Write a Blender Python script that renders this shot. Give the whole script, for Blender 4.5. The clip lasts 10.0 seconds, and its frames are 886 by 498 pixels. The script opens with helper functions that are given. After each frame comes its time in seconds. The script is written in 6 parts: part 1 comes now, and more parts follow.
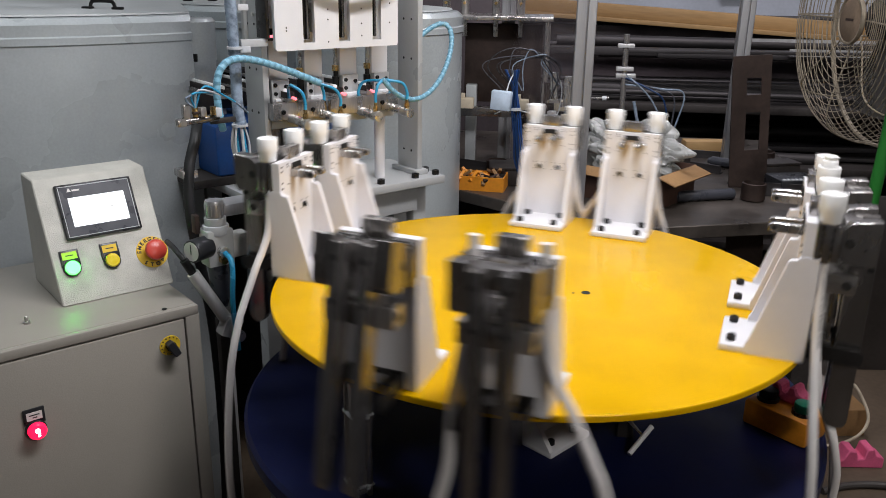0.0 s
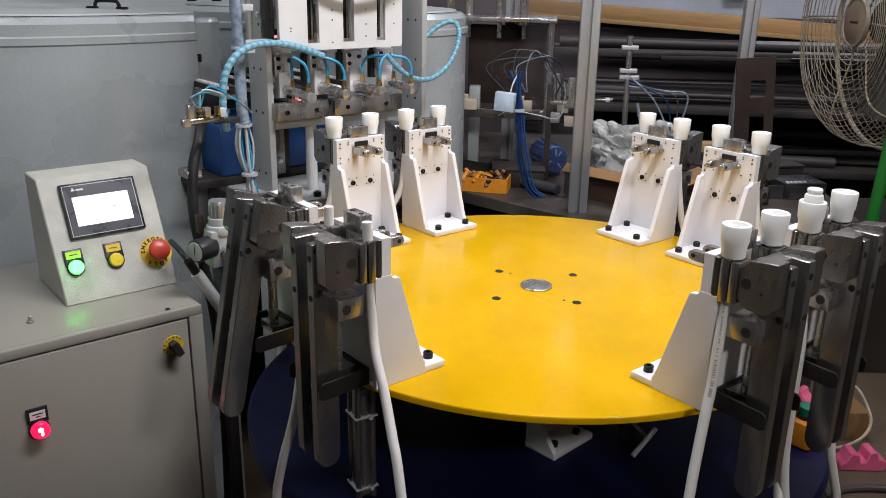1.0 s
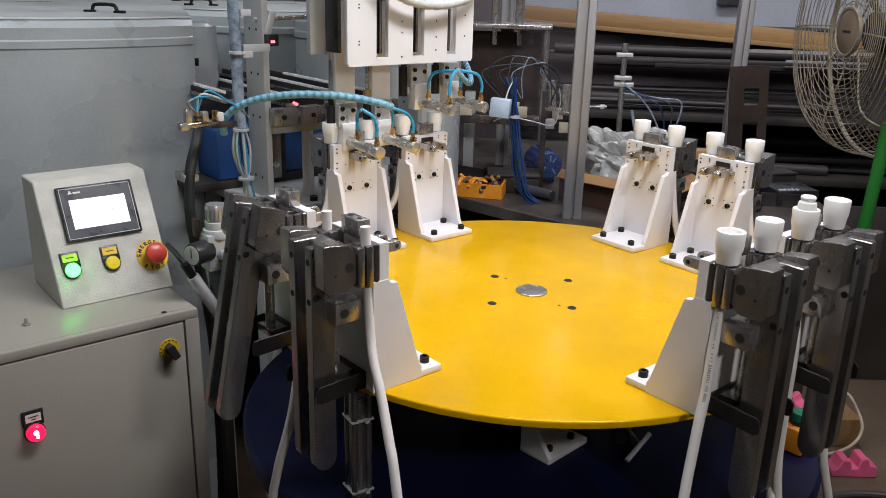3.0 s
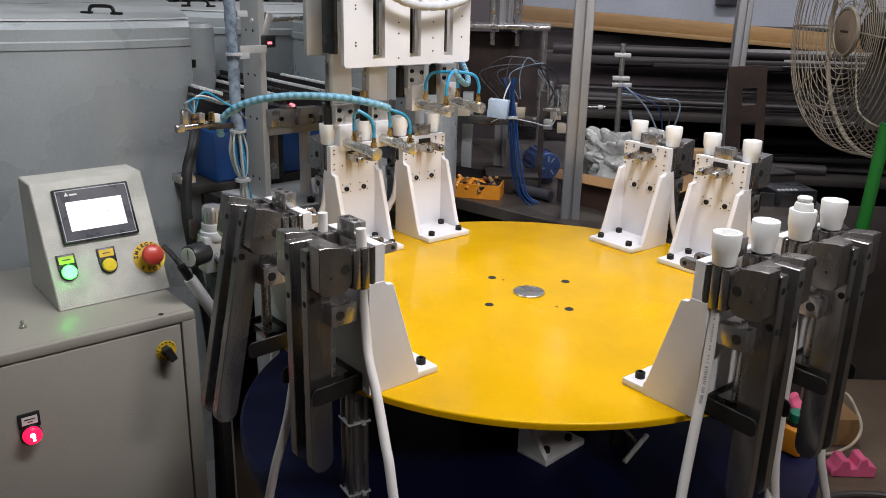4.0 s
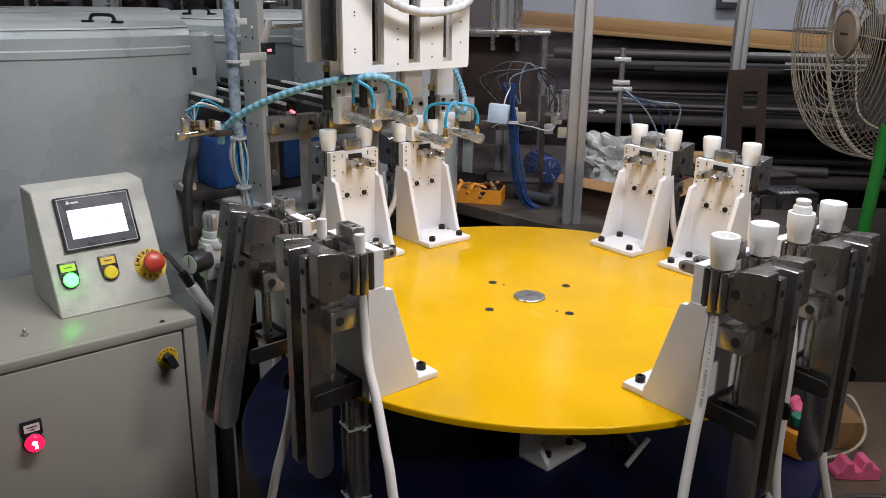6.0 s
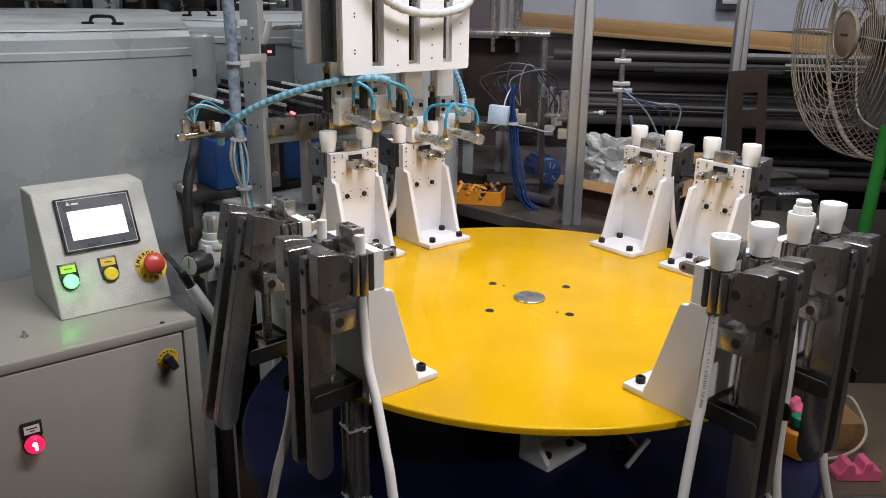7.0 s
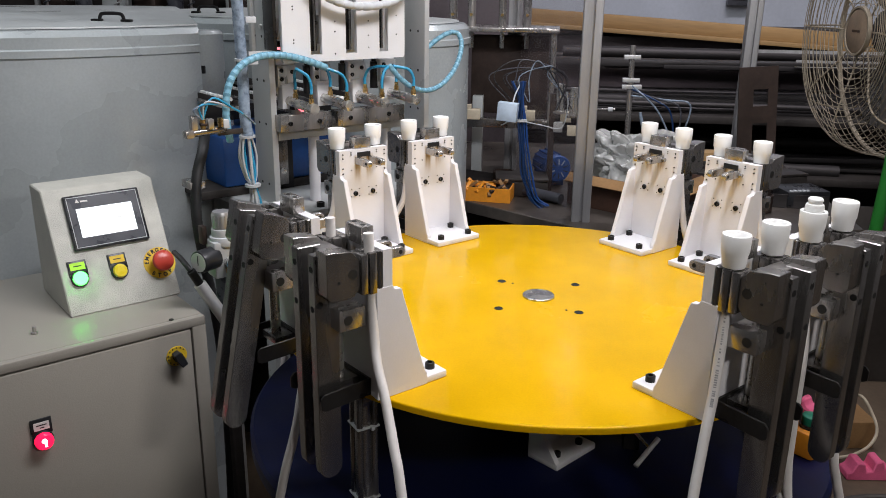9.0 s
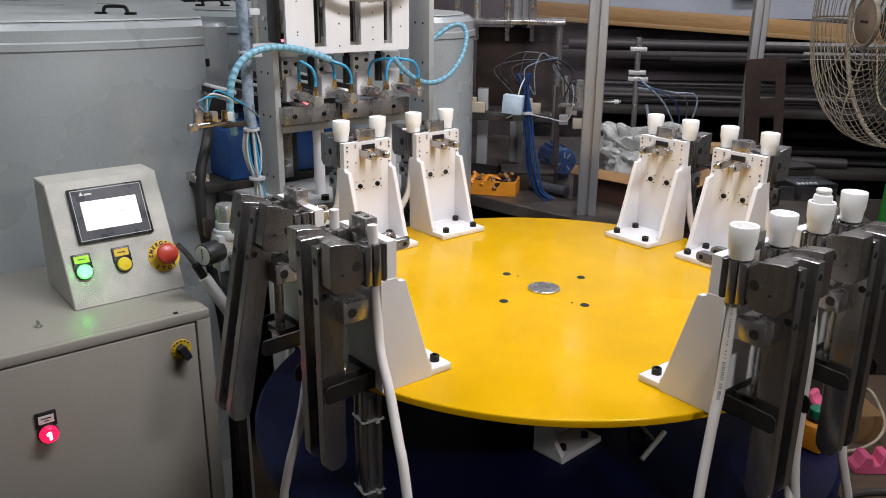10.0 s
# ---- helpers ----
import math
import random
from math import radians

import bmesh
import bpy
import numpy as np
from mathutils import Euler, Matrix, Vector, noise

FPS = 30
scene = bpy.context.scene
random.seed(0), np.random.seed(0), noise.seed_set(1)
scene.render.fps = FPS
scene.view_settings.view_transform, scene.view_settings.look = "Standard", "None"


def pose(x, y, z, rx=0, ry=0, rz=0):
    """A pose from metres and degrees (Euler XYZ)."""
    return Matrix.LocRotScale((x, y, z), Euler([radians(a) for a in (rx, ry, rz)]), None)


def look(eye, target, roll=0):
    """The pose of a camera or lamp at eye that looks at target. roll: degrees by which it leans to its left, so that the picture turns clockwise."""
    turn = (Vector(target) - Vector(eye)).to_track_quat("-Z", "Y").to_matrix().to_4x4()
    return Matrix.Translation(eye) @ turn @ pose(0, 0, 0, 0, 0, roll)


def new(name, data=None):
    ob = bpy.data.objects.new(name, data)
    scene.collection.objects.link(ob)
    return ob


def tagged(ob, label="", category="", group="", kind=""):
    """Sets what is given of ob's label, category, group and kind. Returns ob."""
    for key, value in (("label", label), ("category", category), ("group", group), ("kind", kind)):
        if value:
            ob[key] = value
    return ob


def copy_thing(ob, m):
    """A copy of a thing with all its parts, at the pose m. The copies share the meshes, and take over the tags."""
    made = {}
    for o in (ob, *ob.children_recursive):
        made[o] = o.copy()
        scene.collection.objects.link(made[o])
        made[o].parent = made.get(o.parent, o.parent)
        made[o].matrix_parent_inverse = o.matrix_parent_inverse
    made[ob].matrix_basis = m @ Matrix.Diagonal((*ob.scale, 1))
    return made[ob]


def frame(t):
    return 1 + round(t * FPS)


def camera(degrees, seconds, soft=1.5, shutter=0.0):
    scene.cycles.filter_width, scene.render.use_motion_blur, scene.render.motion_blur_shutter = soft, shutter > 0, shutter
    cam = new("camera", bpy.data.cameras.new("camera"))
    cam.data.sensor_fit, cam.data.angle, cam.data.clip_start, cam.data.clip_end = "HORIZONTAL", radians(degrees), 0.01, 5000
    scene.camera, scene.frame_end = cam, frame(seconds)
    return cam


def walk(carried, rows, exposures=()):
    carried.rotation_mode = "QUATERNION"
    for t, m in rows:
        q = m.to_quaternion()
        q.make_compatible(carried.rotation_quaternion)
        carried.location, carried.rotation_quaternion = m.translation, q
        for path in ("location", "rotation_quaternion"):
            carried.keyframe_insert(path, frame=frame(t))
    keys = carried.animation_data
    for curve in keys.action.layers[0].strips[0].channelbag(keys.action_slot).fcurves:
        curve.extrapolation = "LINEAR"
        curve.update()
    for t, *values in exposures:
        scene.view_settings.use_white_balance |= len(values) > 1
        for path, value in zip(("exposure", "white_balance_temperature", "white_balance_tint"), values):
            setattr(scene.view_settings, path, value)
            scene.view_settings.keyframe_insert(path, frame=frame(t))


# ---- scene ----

# ---------------------------------------------------------------- camera
cam = camera(56.08, 10.0, soft=0.9, shutter=0.6)
# seconds, eye x y z, downward view angle from nadir, lean, heading
EYE_ROWS = [
    (0, -0.0010, -1.3686, 1.4218, 71.390, 0.822, 6.555),
    (0.5, 0.0013, -1.3693, 1.4208, 71.521, 0.831, 6.679),
    (1, -0.0054, -1.3684, 1.4210, 71.474, 1.031, 6.654),
    (1.5, -0.0096, -1.3664, 1.4223, 71.458, 1.248, 6.653),
    (2, -0.0119, -1.3684, 1.4219, 71.577, 1.521, 6.392),
    (2.5, -0.0109, -1.3766, 1.4224, 71.815, 1.572, 6.205),
    (4, -0.0055, -1.3733, 1.4240, 71.864, 1.385, 6.143),
    (4.5, 0.0031, -1.3680, 1.4249, 71.732, 1.125, 6.259),
    (5, 0.0015, -1.3690, 1.4239, 71.814, 1.004, 6.309),
    (5.5, 0.0007, -1.3743, 1.4251, 72.055, 0.940, 6.373),
    (7, 0.0015, -1.3744, 1.4239, 72.326, 0.846, 6.451),
    (7.5, -0.0011, -1.3768, 1.4237, 72.377, 0.822, 6.485),
    (8, -0.0028, -1.3783, 1.4236, 72.319, 0.821, 6.720),
    (8.5, -0.0015, -1.3740, 1.4234, 72.188, 0.794, 6.925),
    (9, 0.0000, -1.3701, 1.4241, 72.087, 0.738, 7.042),
    (9.5, 0.0039, -1.3645, 1.4220, 71.903, 0.637, 7.174),
    (10, 0.0010, -1.3641, 1.4184, 71.718, 0.523, 7.459),
]


def eye_pose(x, y, z, tilt, lean, heading):
    return (Matrix.Translation((x, y, z)) @ Matrix.Rotation(radians(heading), 4, "Z")
            @ Matrix.Rotation(radians(tilt), 4, "X") @ Matrix.Rotation(radians(lean), 4, "Z"))


walk(cam, [(r[0], eye_pose(*r[1:])) for r in EYE_ROWS])

# ---------------------------------------------------------------- world and lamps
world = bpy.data.worlds.new("world")
scene.world = world
world.use_nodes = True
wbg = world.node_tree.nodes["Background"]
wbg.inputs[0].default_value = (0.75, 0.85, 1.0, 1)
wbg.inputs[1].default_value = 0.03
scene.view_settings.exposure = 0.0


def area_lamp(name, eye, target, sx, sy, watts, colour):
    d = bpy.data.lights.new(name, "AREA")
    d.shape, d.size, d.size_y, d.energy, d.color = "RECTANGLE", sx, sy, watts, colour
    ob = new(name, d)
    ob.matrix_world = look(eye, target)
    return ob


area_lamp("table_lamp", (0.26, -0.28, 2.35), (-0.30, 0.42, 1.12), 1.0, 0.20, 26, (0.97, 0.955, 1.0))
# Aisle, west and rear lights are unseen fill, added to lift dark areas.
area_lamp("aisle_fill", (1.9, 0.2, 3.2), (0.9, 0.8, 0.2), 1.2, 0.3, 15, (1.0, 0.95, 0.92))
area_lamp("west_fill", (-1.7, -0.2, 3.3), (-1.2, 0.8, 1.2), 1.2, 0.3, 25, (0.90, 0.955, 1.0))
area_lamp("rear_fill", (0.7, 1.55, 3.3), (0.9, 2.95, 0.85), 1.3, 0.3, 38, (0.96, 0.92, 1.0))
area_lamp("south_lamp", (1.0, -1.65, 1.92), (-0.45, 0.05, 0.9), 0.26, 0.10, 10, (1.0, 0.96, 0.93))

# ---------------------------------------------------------------- materials
MATS = {}


def mat(name, colour, rough=0.5, metal=0.0, vary=0.12, scale=6.0, grain=120.0, bump=0.05, colour2=None, stretch=(1, 1, 1),
        coat=0.0, emit=None, strength=0.0, transmission=0.0, spread=0.15, ior=1.45):
    """A procedural surface: broad stains, fine grain, uneven gloss and a fine relief."""
    m = bpy.data.materials.new(name)
    m.use_nodes = True
    nt = m.node_tree
    b = nt.nodes["Principled BSDF"]
    tc = nt.nodes.new("ShaderNodeTexCoord")
    mp = nt.nodes.new("ShaderNodeMapping")
    mp.inputs["Scale"].default_value = stretch
    nt.links.new(tc.outputs["Object"], mp.inputs["Vector"])
    big = nt.nodes.new("ShaderNodeTexNoise")
    big.inputs["Scale"].default_value, big.inputs["Detail"].default_value = scale, 5
    fine = nt.nodes.new("ShaderNodeTexNoise")
    fine.inputs["Scale"].default_value, fine.inputs["Detail"].default_value = grain, 3
    nt.links.new(mp.outputs[0], big.inputs["Vector"])
    nt.links.new(mp.outputs[0], fine.inputs["Vector"])
    add = nt.nodes.new("ShaderNodeMath")
    add.operation = "MULTIPLY_ADD"
    nt.links.new(fine.outputs[0], add.inputs[0])
    add.inputs[1].default_value = 0.35
    nt.links.new(big.outputs[0], add.inputs[2])
    ramp = nt.nodes.new("ShaderNodeValToRGB")
    c2 = colour2 or tuple(max(0.0, c * (1 - 2.2 * vary)) for c in colour)
    c1 = tuple(min(1.0, c * (1 + vary * 0.6)) for c in colour)
    ramp.color_ramp.elements[0].position, ramp.color_ramp.elements[1].position = 0.38, 0.88
    ramp.color_ramp.elements[0].color, ramp.color_ramp.elements[1].color = (*c2, 1), (*c1, 1)
    nt.links.new(add.outputs[0], ramp.inputs[0])
    nt.links.new(ramp.outputs[0], b.inputs["Base Color"])
    mr = nt.nodes.new("ShaderNodeMapRange")
    mr.inputs["From Min"].default_value, mr.inputs["From Max"].default_value = 0.3, 0.75
    mr.inputs["To Min"].default_value, mr.inputs["To Max"].default_value = max(0.03, rough - spread), min(1.0, rough + spread)
    nt.links.new(big.outputs[0], mr.inputs[0])
    nt.links.new(mr.outputs[0], b.inputs["Roughness"])
    b.inputs["Metallic"].default_value = metal
    b.inputs["Coat Weight"].default_value = coat
    b.inputs["IOR"].default_value = ior
    b.inputs["Transmission Weight"].default_value = transmission
    if bump:
        bp = nt.nodes.new("ShaderNodeBump")
        bp.inputs["Strength"].default_value, bp.inputs["Distance"].default_value = bump, 0.002
        nt.links.new(fine.outputs[0], bp.inputs["Height"])
        nt.links.new(bp.outputs[0], b.inputs["Normal"])
    if emit:
        b.inputs["Emission Color"].default_value = (*emit, 1)
        b.inputs["Emission Strength"].default_value = strength
    MATS[name] = m
    return m


YELLOW = mat("yellow_enamel", (0.70, 0.395, 0.002), 0.20, vary=0.07, scale=7, grain=300, bump=0.03, spread=0.14, ior=1.22)
WHITE = mat("white_powder_coat", (0.75, 0.74, 0.76), 0.5, vary=0.04, scale=14, grain=500, bump=0.08)
STEEL = mat("ground_steel", (0.46, 0.44, 0.425), 0.28, 0.82, spread=0.10, vary=0.16, scale=30, grain=220, bump=0.03, stretch=(1, 1, 0.25))
DARKSTEEL = mat("oiled_dark_steel", (0.30, 0.286, 0.277), 0.25, 0.87, spread=0.10, vary=0.18, scale=16, grain=160, bump=0.04, stretch=(1, 1, 0.2))
BLACKSTEEL = mat("blackened_strap", (0.035, 0.033, 0.032), 0.34, 0.6, vary=0.2, scale=30, grain=200)
CHROME = mat("polished_chrome", (0.66, 0.65, 0.62), 0.28, 0.85, vary=0.08, scale=40, grain=300, bump=0.02, spread=0.06)
ALU = mat("anodised_aluminium", (0.58, 0.58, 0.58), 0.40, 0.5, vary=0.1, scale=25, grain=400, bump=0.03, stretch=(1, 1, 0.2))
ALUGREY = mat("grey_extrusion", (0.43, 0.43, 0.44), 0.40, 0.6, vary=0.1, scale=12, grain=300, stretch=(1, 1, 0.15))
BOLT = mat("black_oxide", (0.018, 0.018, 0.018), 0.4, 0.5, vary=0.2, scale=60, grain=300)
HOLE = mat("hole_shadow_black", (0.012, 0.012, 0.012), 0.7, vary=0.1)
PVC = mat("white_pvc_pipe", (0.74, 0.71, 0.69), 0.42, vary=0.05, scale=8, grain=200, bump=0.02)
CUP = mat("white_moulded_plastic", (0.86, 0.86, 0.85), 0.4, vary=0.02, scale=20, grain=300, bump=0.02)
BLUEBASE = mat("dark_blue_paint", (0.003, 0.006, 0.042), 0.5, ior=1.3, vary=0.2, scale=7, grain=150)
CREAM = mat("cream_powder_coat", (0.295, 0.275, 0.240), 0.35, vary=0.05, scale=4, grain=420, bump=0.16, spread=0.06)
SPECKLE = mat("textured_cream_coat", (0.5, 0.49, 0.44), 0.4, vary=0.1, scale=30, grain=520, bump=0.6, spread=0.1)
# The drum's broad mottling puts smudges and smoky reflections into its colour.
DRUM = mat("grey_green_enamel", (0.42, 0.455, 0.465), 0.30, 0.10, vary=0.13, scale=3.4, grain=200, bump=0.02, spread=0.08)
LIDGREY = mat("grey_lid_paint", (0.42, 0.44, 0.44), 0.38, vary=0.1, scale=5, grain=200)
MACHGREY = mat("light_grey_machine_paint", (0.46, 0.47, 0.47), 0.42, 0.1, vary=0.06, scale=8, grain=250)
PLATEWHITE = mat("satin_aluminium_plate", (0.73, 0.73, 0.74), 0.42, 0.1, vary=0.04, scale=10, grain=400)
WIREBLUE = mat("dark_blue_tube", (0.010, 0.035, 0.11), 0.35, vary=0.15, scale=20)
FEEDBLUE = mat("feeder_blue_paint", (0.012, 0.085, 0.32), 0.45, vary=0.15, scale=6)
BRASS = mat("brass_fitting", (0.7, 0.48, 0.2), 0.28, 1.0, vary=0.1, scale=50)
HOSEBLUE = mat("blue_pneumatic_tube", (0.04, 0.36, 0.62), 0.3, vary=0.08, scale=20, transmission=0.2)
HOSEPALE = mat("pale_blue_wrapped_hose", (0.22, 0.47, 0.62), 0.32, vary=0.16, scale=40, grain=200, transmission=0.15)
WRAP = mat("clear_wrap_over_tubes", (0.24, 0.30, 0.38), 0.3, vary=0.3, scale=60, grain=200)
CONDUIT = mat("milky_spiral_wrap", (0.50, 0.52, 0.54), 0.4, vary=0.08, scale=30)
RUBBER = mat("black_rubber", (0.014, 0.014, 0.015), 0.55, vary=0.2, scale=30)
BLACKPLASTIC = mat("black_plastic", (0.02, 0.021, 0.024), 0.35, vary=0.1, scale=30)
BEZEL = mat("dark_grey_bezel", (0.055, 0.058, 0.07), 0.35, vary=0.05, scale=30)
SCREEN = mat("lit_screen", (0.6, 0.62, 0.64), 0.2, vary=0.01, emit=(0.93, 0.97, 1.0), strength=1.1, bump=0)
GREENLAMP = mat("green_lamp_lens", (0.1, 0.8, 0.35), 0.25, vary=0.02, emit=(0.018, 1.0, 0.022), strength=24.0, bump=0)
REDLAMP = mat("red_lamp_lens", (0.8, 0.02, 0.08), 0.25, vary=0.02, emit=(1.0, 0.008, 0.07), strength=1.3, bump=0)
LAMPCORE = mat("lamp_filament_glow", (1, 0.8, 0.8), 0.3, vary=0.01, emit=(1.0, 0.85, 0.86), strength=3.0, bump=0)
YELLOWBTN = mat("yellow_button_plastic", (0.78, 0.6, 0.02), 0.3, vary=0.04, scale=40)
LABELYELLOW = mat("yellow_label", (0.75, 0.5, 0.03), 0.5, vary=0.08, scale=40)
LABELLIME = mat("lime_label", (0.5, 0.7, 0.05), 0.5, vary=0.05, scale=40)
LABELWHITE = mat("white_label", (0.7, 0.68, 0.66), 0.5, vary=0.05, scale=40)
REDBTN = mat("red_mushroom_plastic", (0.55, 0.055, 0.035), 0.38, vary=0.06, scale=50)
PRINT = mat("faint_grey_print", (0.40, 0.39, 0.39), 0.6, vary=0.2, scale=200)
SHEETGREY = mat("dull_brown_grey_sheet", (0.072, 0.064, 0.060), 0.5, 0.2, vary=0.2, scale=4, grain=60)
BACKDROP = mat("purple_brown_backdrop", (0.10, 0.08, 0.088), 0.5, vary=0.2, scale=4)
INK = mat("dark_print", (0.02, 0.02, 0.02), 0.6, vary=0.05)
REDSPOT = mat("red_sensor_spot", (0.7, 0.1, 0.1), 0.4, emit=(1.0, 0.16, 0.20), strength=2.6, bump=0)
WALL = mat("pale_blue_plaster", (0.44, 0.47, 0.53), 0.75, vary=0.1, scale=2.5, grain=60, bump=0.1)
WALLDARK = mat("unseen_wall_grey", (0.38, 0.38, 0.39), 0.8, vary=0.2, scale=2, grain=40)
WOOD = mat("pale_plank_wood", (0.42, 0.26, 0.11), 0.6, vary=0.2, scale=5, grain=60, stretch=(0.2, 2, 2))
FLOOR = mat("worn_brown_floor", (0.115, 0.083, 0.056), 0.65, vary=0.22, scale=3, grain=50, bump=0.2)
RUST = mat("rusty_brown_steel", (0.05, 0.033, 0.027), 0.6, 0.4, vary=0.3, scale=9, grain=80, bump=0.2)
BAR = mat("stock_steel_bar", (0.062, 0.057, 0.058), 0.5, 0.6, vary=0.3, scale=6, grain=80, stretch=(0.15, 2, 2))
DARKRACK = mat("grimy_dark_rack", (0.052, 0.045, 0.042), 0.6, 0.3, vary=0.3, scale=5, grain=60)
BENCHTOP = mat("scuffed_bench_plate", (0.085, 0.072, 0.062), 0.42, 0.35, vary=0.34, scale=7, grain=45, bump=0.1, spread=0.2)
DARKCARD = mat("dark_brown_cardboard", (0.085, 0.042, 0.028), 0.75, vary=0.2, scale=8)
GREEN = mat("green_enamel", (0.015, 0.15, 0.02), 0.4, vary=0.12, scale=8)
BADGE = mat("dusty_brown_badge", (0.20, 0.145, 0.10), 0.6, vary=0.2, scale=20)
GREENCAP = mat("teal_green_plastic", (0.01, 0.20, 0.12), 0.4, vary=0.1, scale=30)
FANWIRE = mat("dusty_cage_wire", (0.30, 0.255, 0.19), 0.5, 0.3, vary=0.15, scale=30)
ORANGE = mat("orange_plastic", (0.72, 0.27, 0.02), 0.45, vary=0.15, scale=14)
PINK = mat("pink_foam", (0.72, 0.12, 0.25), 0.8, vary=0.12, scale=20, grain=200, bump=0.3)
CARD = mat("brown_cardboard", (0.3, 0.17, 0.07), 0.75, vary=0.15, scale=8)
BAGWHITE = mat("crumpled_clear_bag", (0.68, 0.69, 0.67), 0.25, vary=0.1, scale=14, transmission=0.55)
MOTORBLUE = mat("motor_blue_paint", (0.014, 0.065, 0.24), 0.4, vary=0.15, scale=12)
PALEBLOCK = mat("ivory_plastic_block", (0.55, 0.48, 0.36), 0.5, vary=0.12, scale=20)
WHITEBOX = mat("white_blue_carton", (0.5, 0.6, 0.72), 0.5, vary=0.12, scale=20)


def bracket_paint():
    """White paint with a rusty oil stain that runs down from the clamp fingers."""
    m = mat("stained_white_coat", (0.75, 0.74, 0.76), 0.5, vary=0.04, scale=14, grain=500, bump=0.08)
    nt = m.node_tree
    b = nt.nodes["Principled BSDF"]
    base = b.inputs["Base Color"].links[0].from_socket
    tc = nt.nodes.new("ShaderNodeTexCoord")
    sep = nt.nodes.new("ShaderNodeSeparateXYZ")
    nt.links.new(tc.outputs["Object"], sep.inputs[0])
    wave = nt.nodes.new("ShaderNodeTexNoise")
    mp = nt.nodes.new("ShaderNodeMapping")
    mp.inputs["Scale"].default_value = (1, 0.2, 0.16)
    nt.links.new(tc.outputs["Object"], mp.inputs[0])
    nt.links.new(mp.outputs[0], wave.inputs["Vector"])
    wave.inputs["Scale"].default_value = 75

    def rng(sock, a, b2, c, d):
        r = nt.nodes.new("ShaderNodeMapRange")
        r.interpolation_type = "SMOOTHSTEP"
        for key, v in zip(("From Min", "From Max", "To Min", "To Max"), (a, b2, c, d)):
            r.inputs[key].default_value = v
        nt.links.new(sock, r.inputs[0])
        return r.outputs[0]

    def mul(s1, s2):
        r = nt.nodes.new("ShaderNodeMath")
        r.operation = "MULTIPLY"
        nt.links.new(s1, r.inputs[0])
        nt.links.new(s2, r.inputs[1])
        return r.outputs[0]

    ax = nt.nodes.new("ShaderNodeMath")
    ax.operation = "ABSOLUTE"
    nt.links.new(sep.outputs[0], ax.inputs[0])
    mask = mul(rng(ax.outputs[0], 0.017, 0.025, 1, 0), rng(sep.outputs[2], 0.128, 0.178, 0, 1))
    mask = mul(mask, rng(ax.outputs[0], 0.003, 0.010, 0.15, 1))
    mask = mul(mask, rng(sep.outputs[2], 0.19, 0.197, 1, 0))
    mask = mul(mask, rng(wave.outputs[0], 0.32, 0.58, 0.1, 0.95))
    mix = nt.nodes.new("ShaderNodeMixRGB")
    nt.links.new(mask, mix.inputs[0])
    nt.links.new(base, mix.inputs[1])
    mix.inputs[2].default_value = (0.34, 0.22, 0.08, 1)
    nt.links.new(mix.outputs[0], b.inputs["Base Color"])
    return m


BRACKET = bracket_paint()


def pane_material():
    """Clear guard panel: see-through with a faint gloss; a diffuse tint imitates hazy reflections."""
    m = bpy.data.materials.new("clear_guard_panel")
    m.use_nodes = True
    nt = m.node_tree
    out = nt.nodes["Material Output"]
    nt.nodes.remove(nt.nodes["Principled BSDF"])
    tr, gl, df = (nt.nodes.new("ShaderNodeBsdf" + n) for n in ("Transparent", "Glossy", "Diffuse"))
    gl.inputs["Roughness"].default_value = 0.12
    df.inputs["Color"].default_value = (0.5, 0.42, 0.46, 1)
    a, b = nt.nodes.new("ShaderNodeMixShader"), nt.nodes.new("ShaderNodeMixShader")
    a.inputs[0].default_value, b.inputs[0].default_value = 0.05, 0.045
    nt.links.new(tr.outputs[0], a.inputs[1])
    nt.links.new(gl.outputs[0], a.inputs[2])
    nt.links.new(a.outputs[0], b.inputs[1])
    nt.links.new(df.outputs[0], b.inputs[2])
    nt.links.new(b.outputs[0], out.inputs[0])
    return m


PANE = pane_material()

# ---------------------------------------------------------------- mesh tools


def box(bm, x0, x1, y0, y1, z0, z1, bevel=0.0, m=None):
    vs = bmesh.ops.create_cube(bm, size=1.0)["verts"]
    for v in vs:
        v.co = Vector(((x0 + x1) / 2 + v.co.x * (x1 - x0), (y0 + y1) / 2 + v.co.y * (y1 - y0), (z0 + z1) / 2 + v.co.z * (z1 - z0)))
    if bevel:
        es = list({e for v in vs for e in v.link_edges})
        r = bmesh.ops.bevel(bm, geom=es, offset=bevel, segments=2, affect="EDGES", profile=0.5)
        vs = list({v for f in r["faces"] for v in f.verts} | {v for v in vs if v.is_valid})
    if m:
        for v in vs:
            v.co = m @ v.co
    return bm


def cyl(bm, p0, p1, r, r2=None, seg=20, bevel=0.0):
    p0, p1 = Vector(p0), Vector(p1)
    d = p1 - p0
    vs = bmesh.ops.create_cone(bm, cap_ends=True, segments=seg, radius1=r, radius2=r if r2 is None else r2, depth=d.length)["verts"]
    if bevel:
        es = [e for e in {e for v in vs for e in v.link_edges} if abs(e.verts[0].co.z - e.verts[1].co.z) < 1e-6]
        n = bmesh.ops.bevel(bm, geom=es, offset=bevel, segments=2, affect="EDGES", profile=0.5)
        vs = list({v for f in n["faces"] for v in f.verts} | {v for v in vs if v.is_valid})
    m = Matrix.Translation((p0 + p1) / 2) @ d.to_track_quat("Z", "Y").to_matrix().to_4x4()
    for v in vs:
        v.co = m @ v.co
    return bm


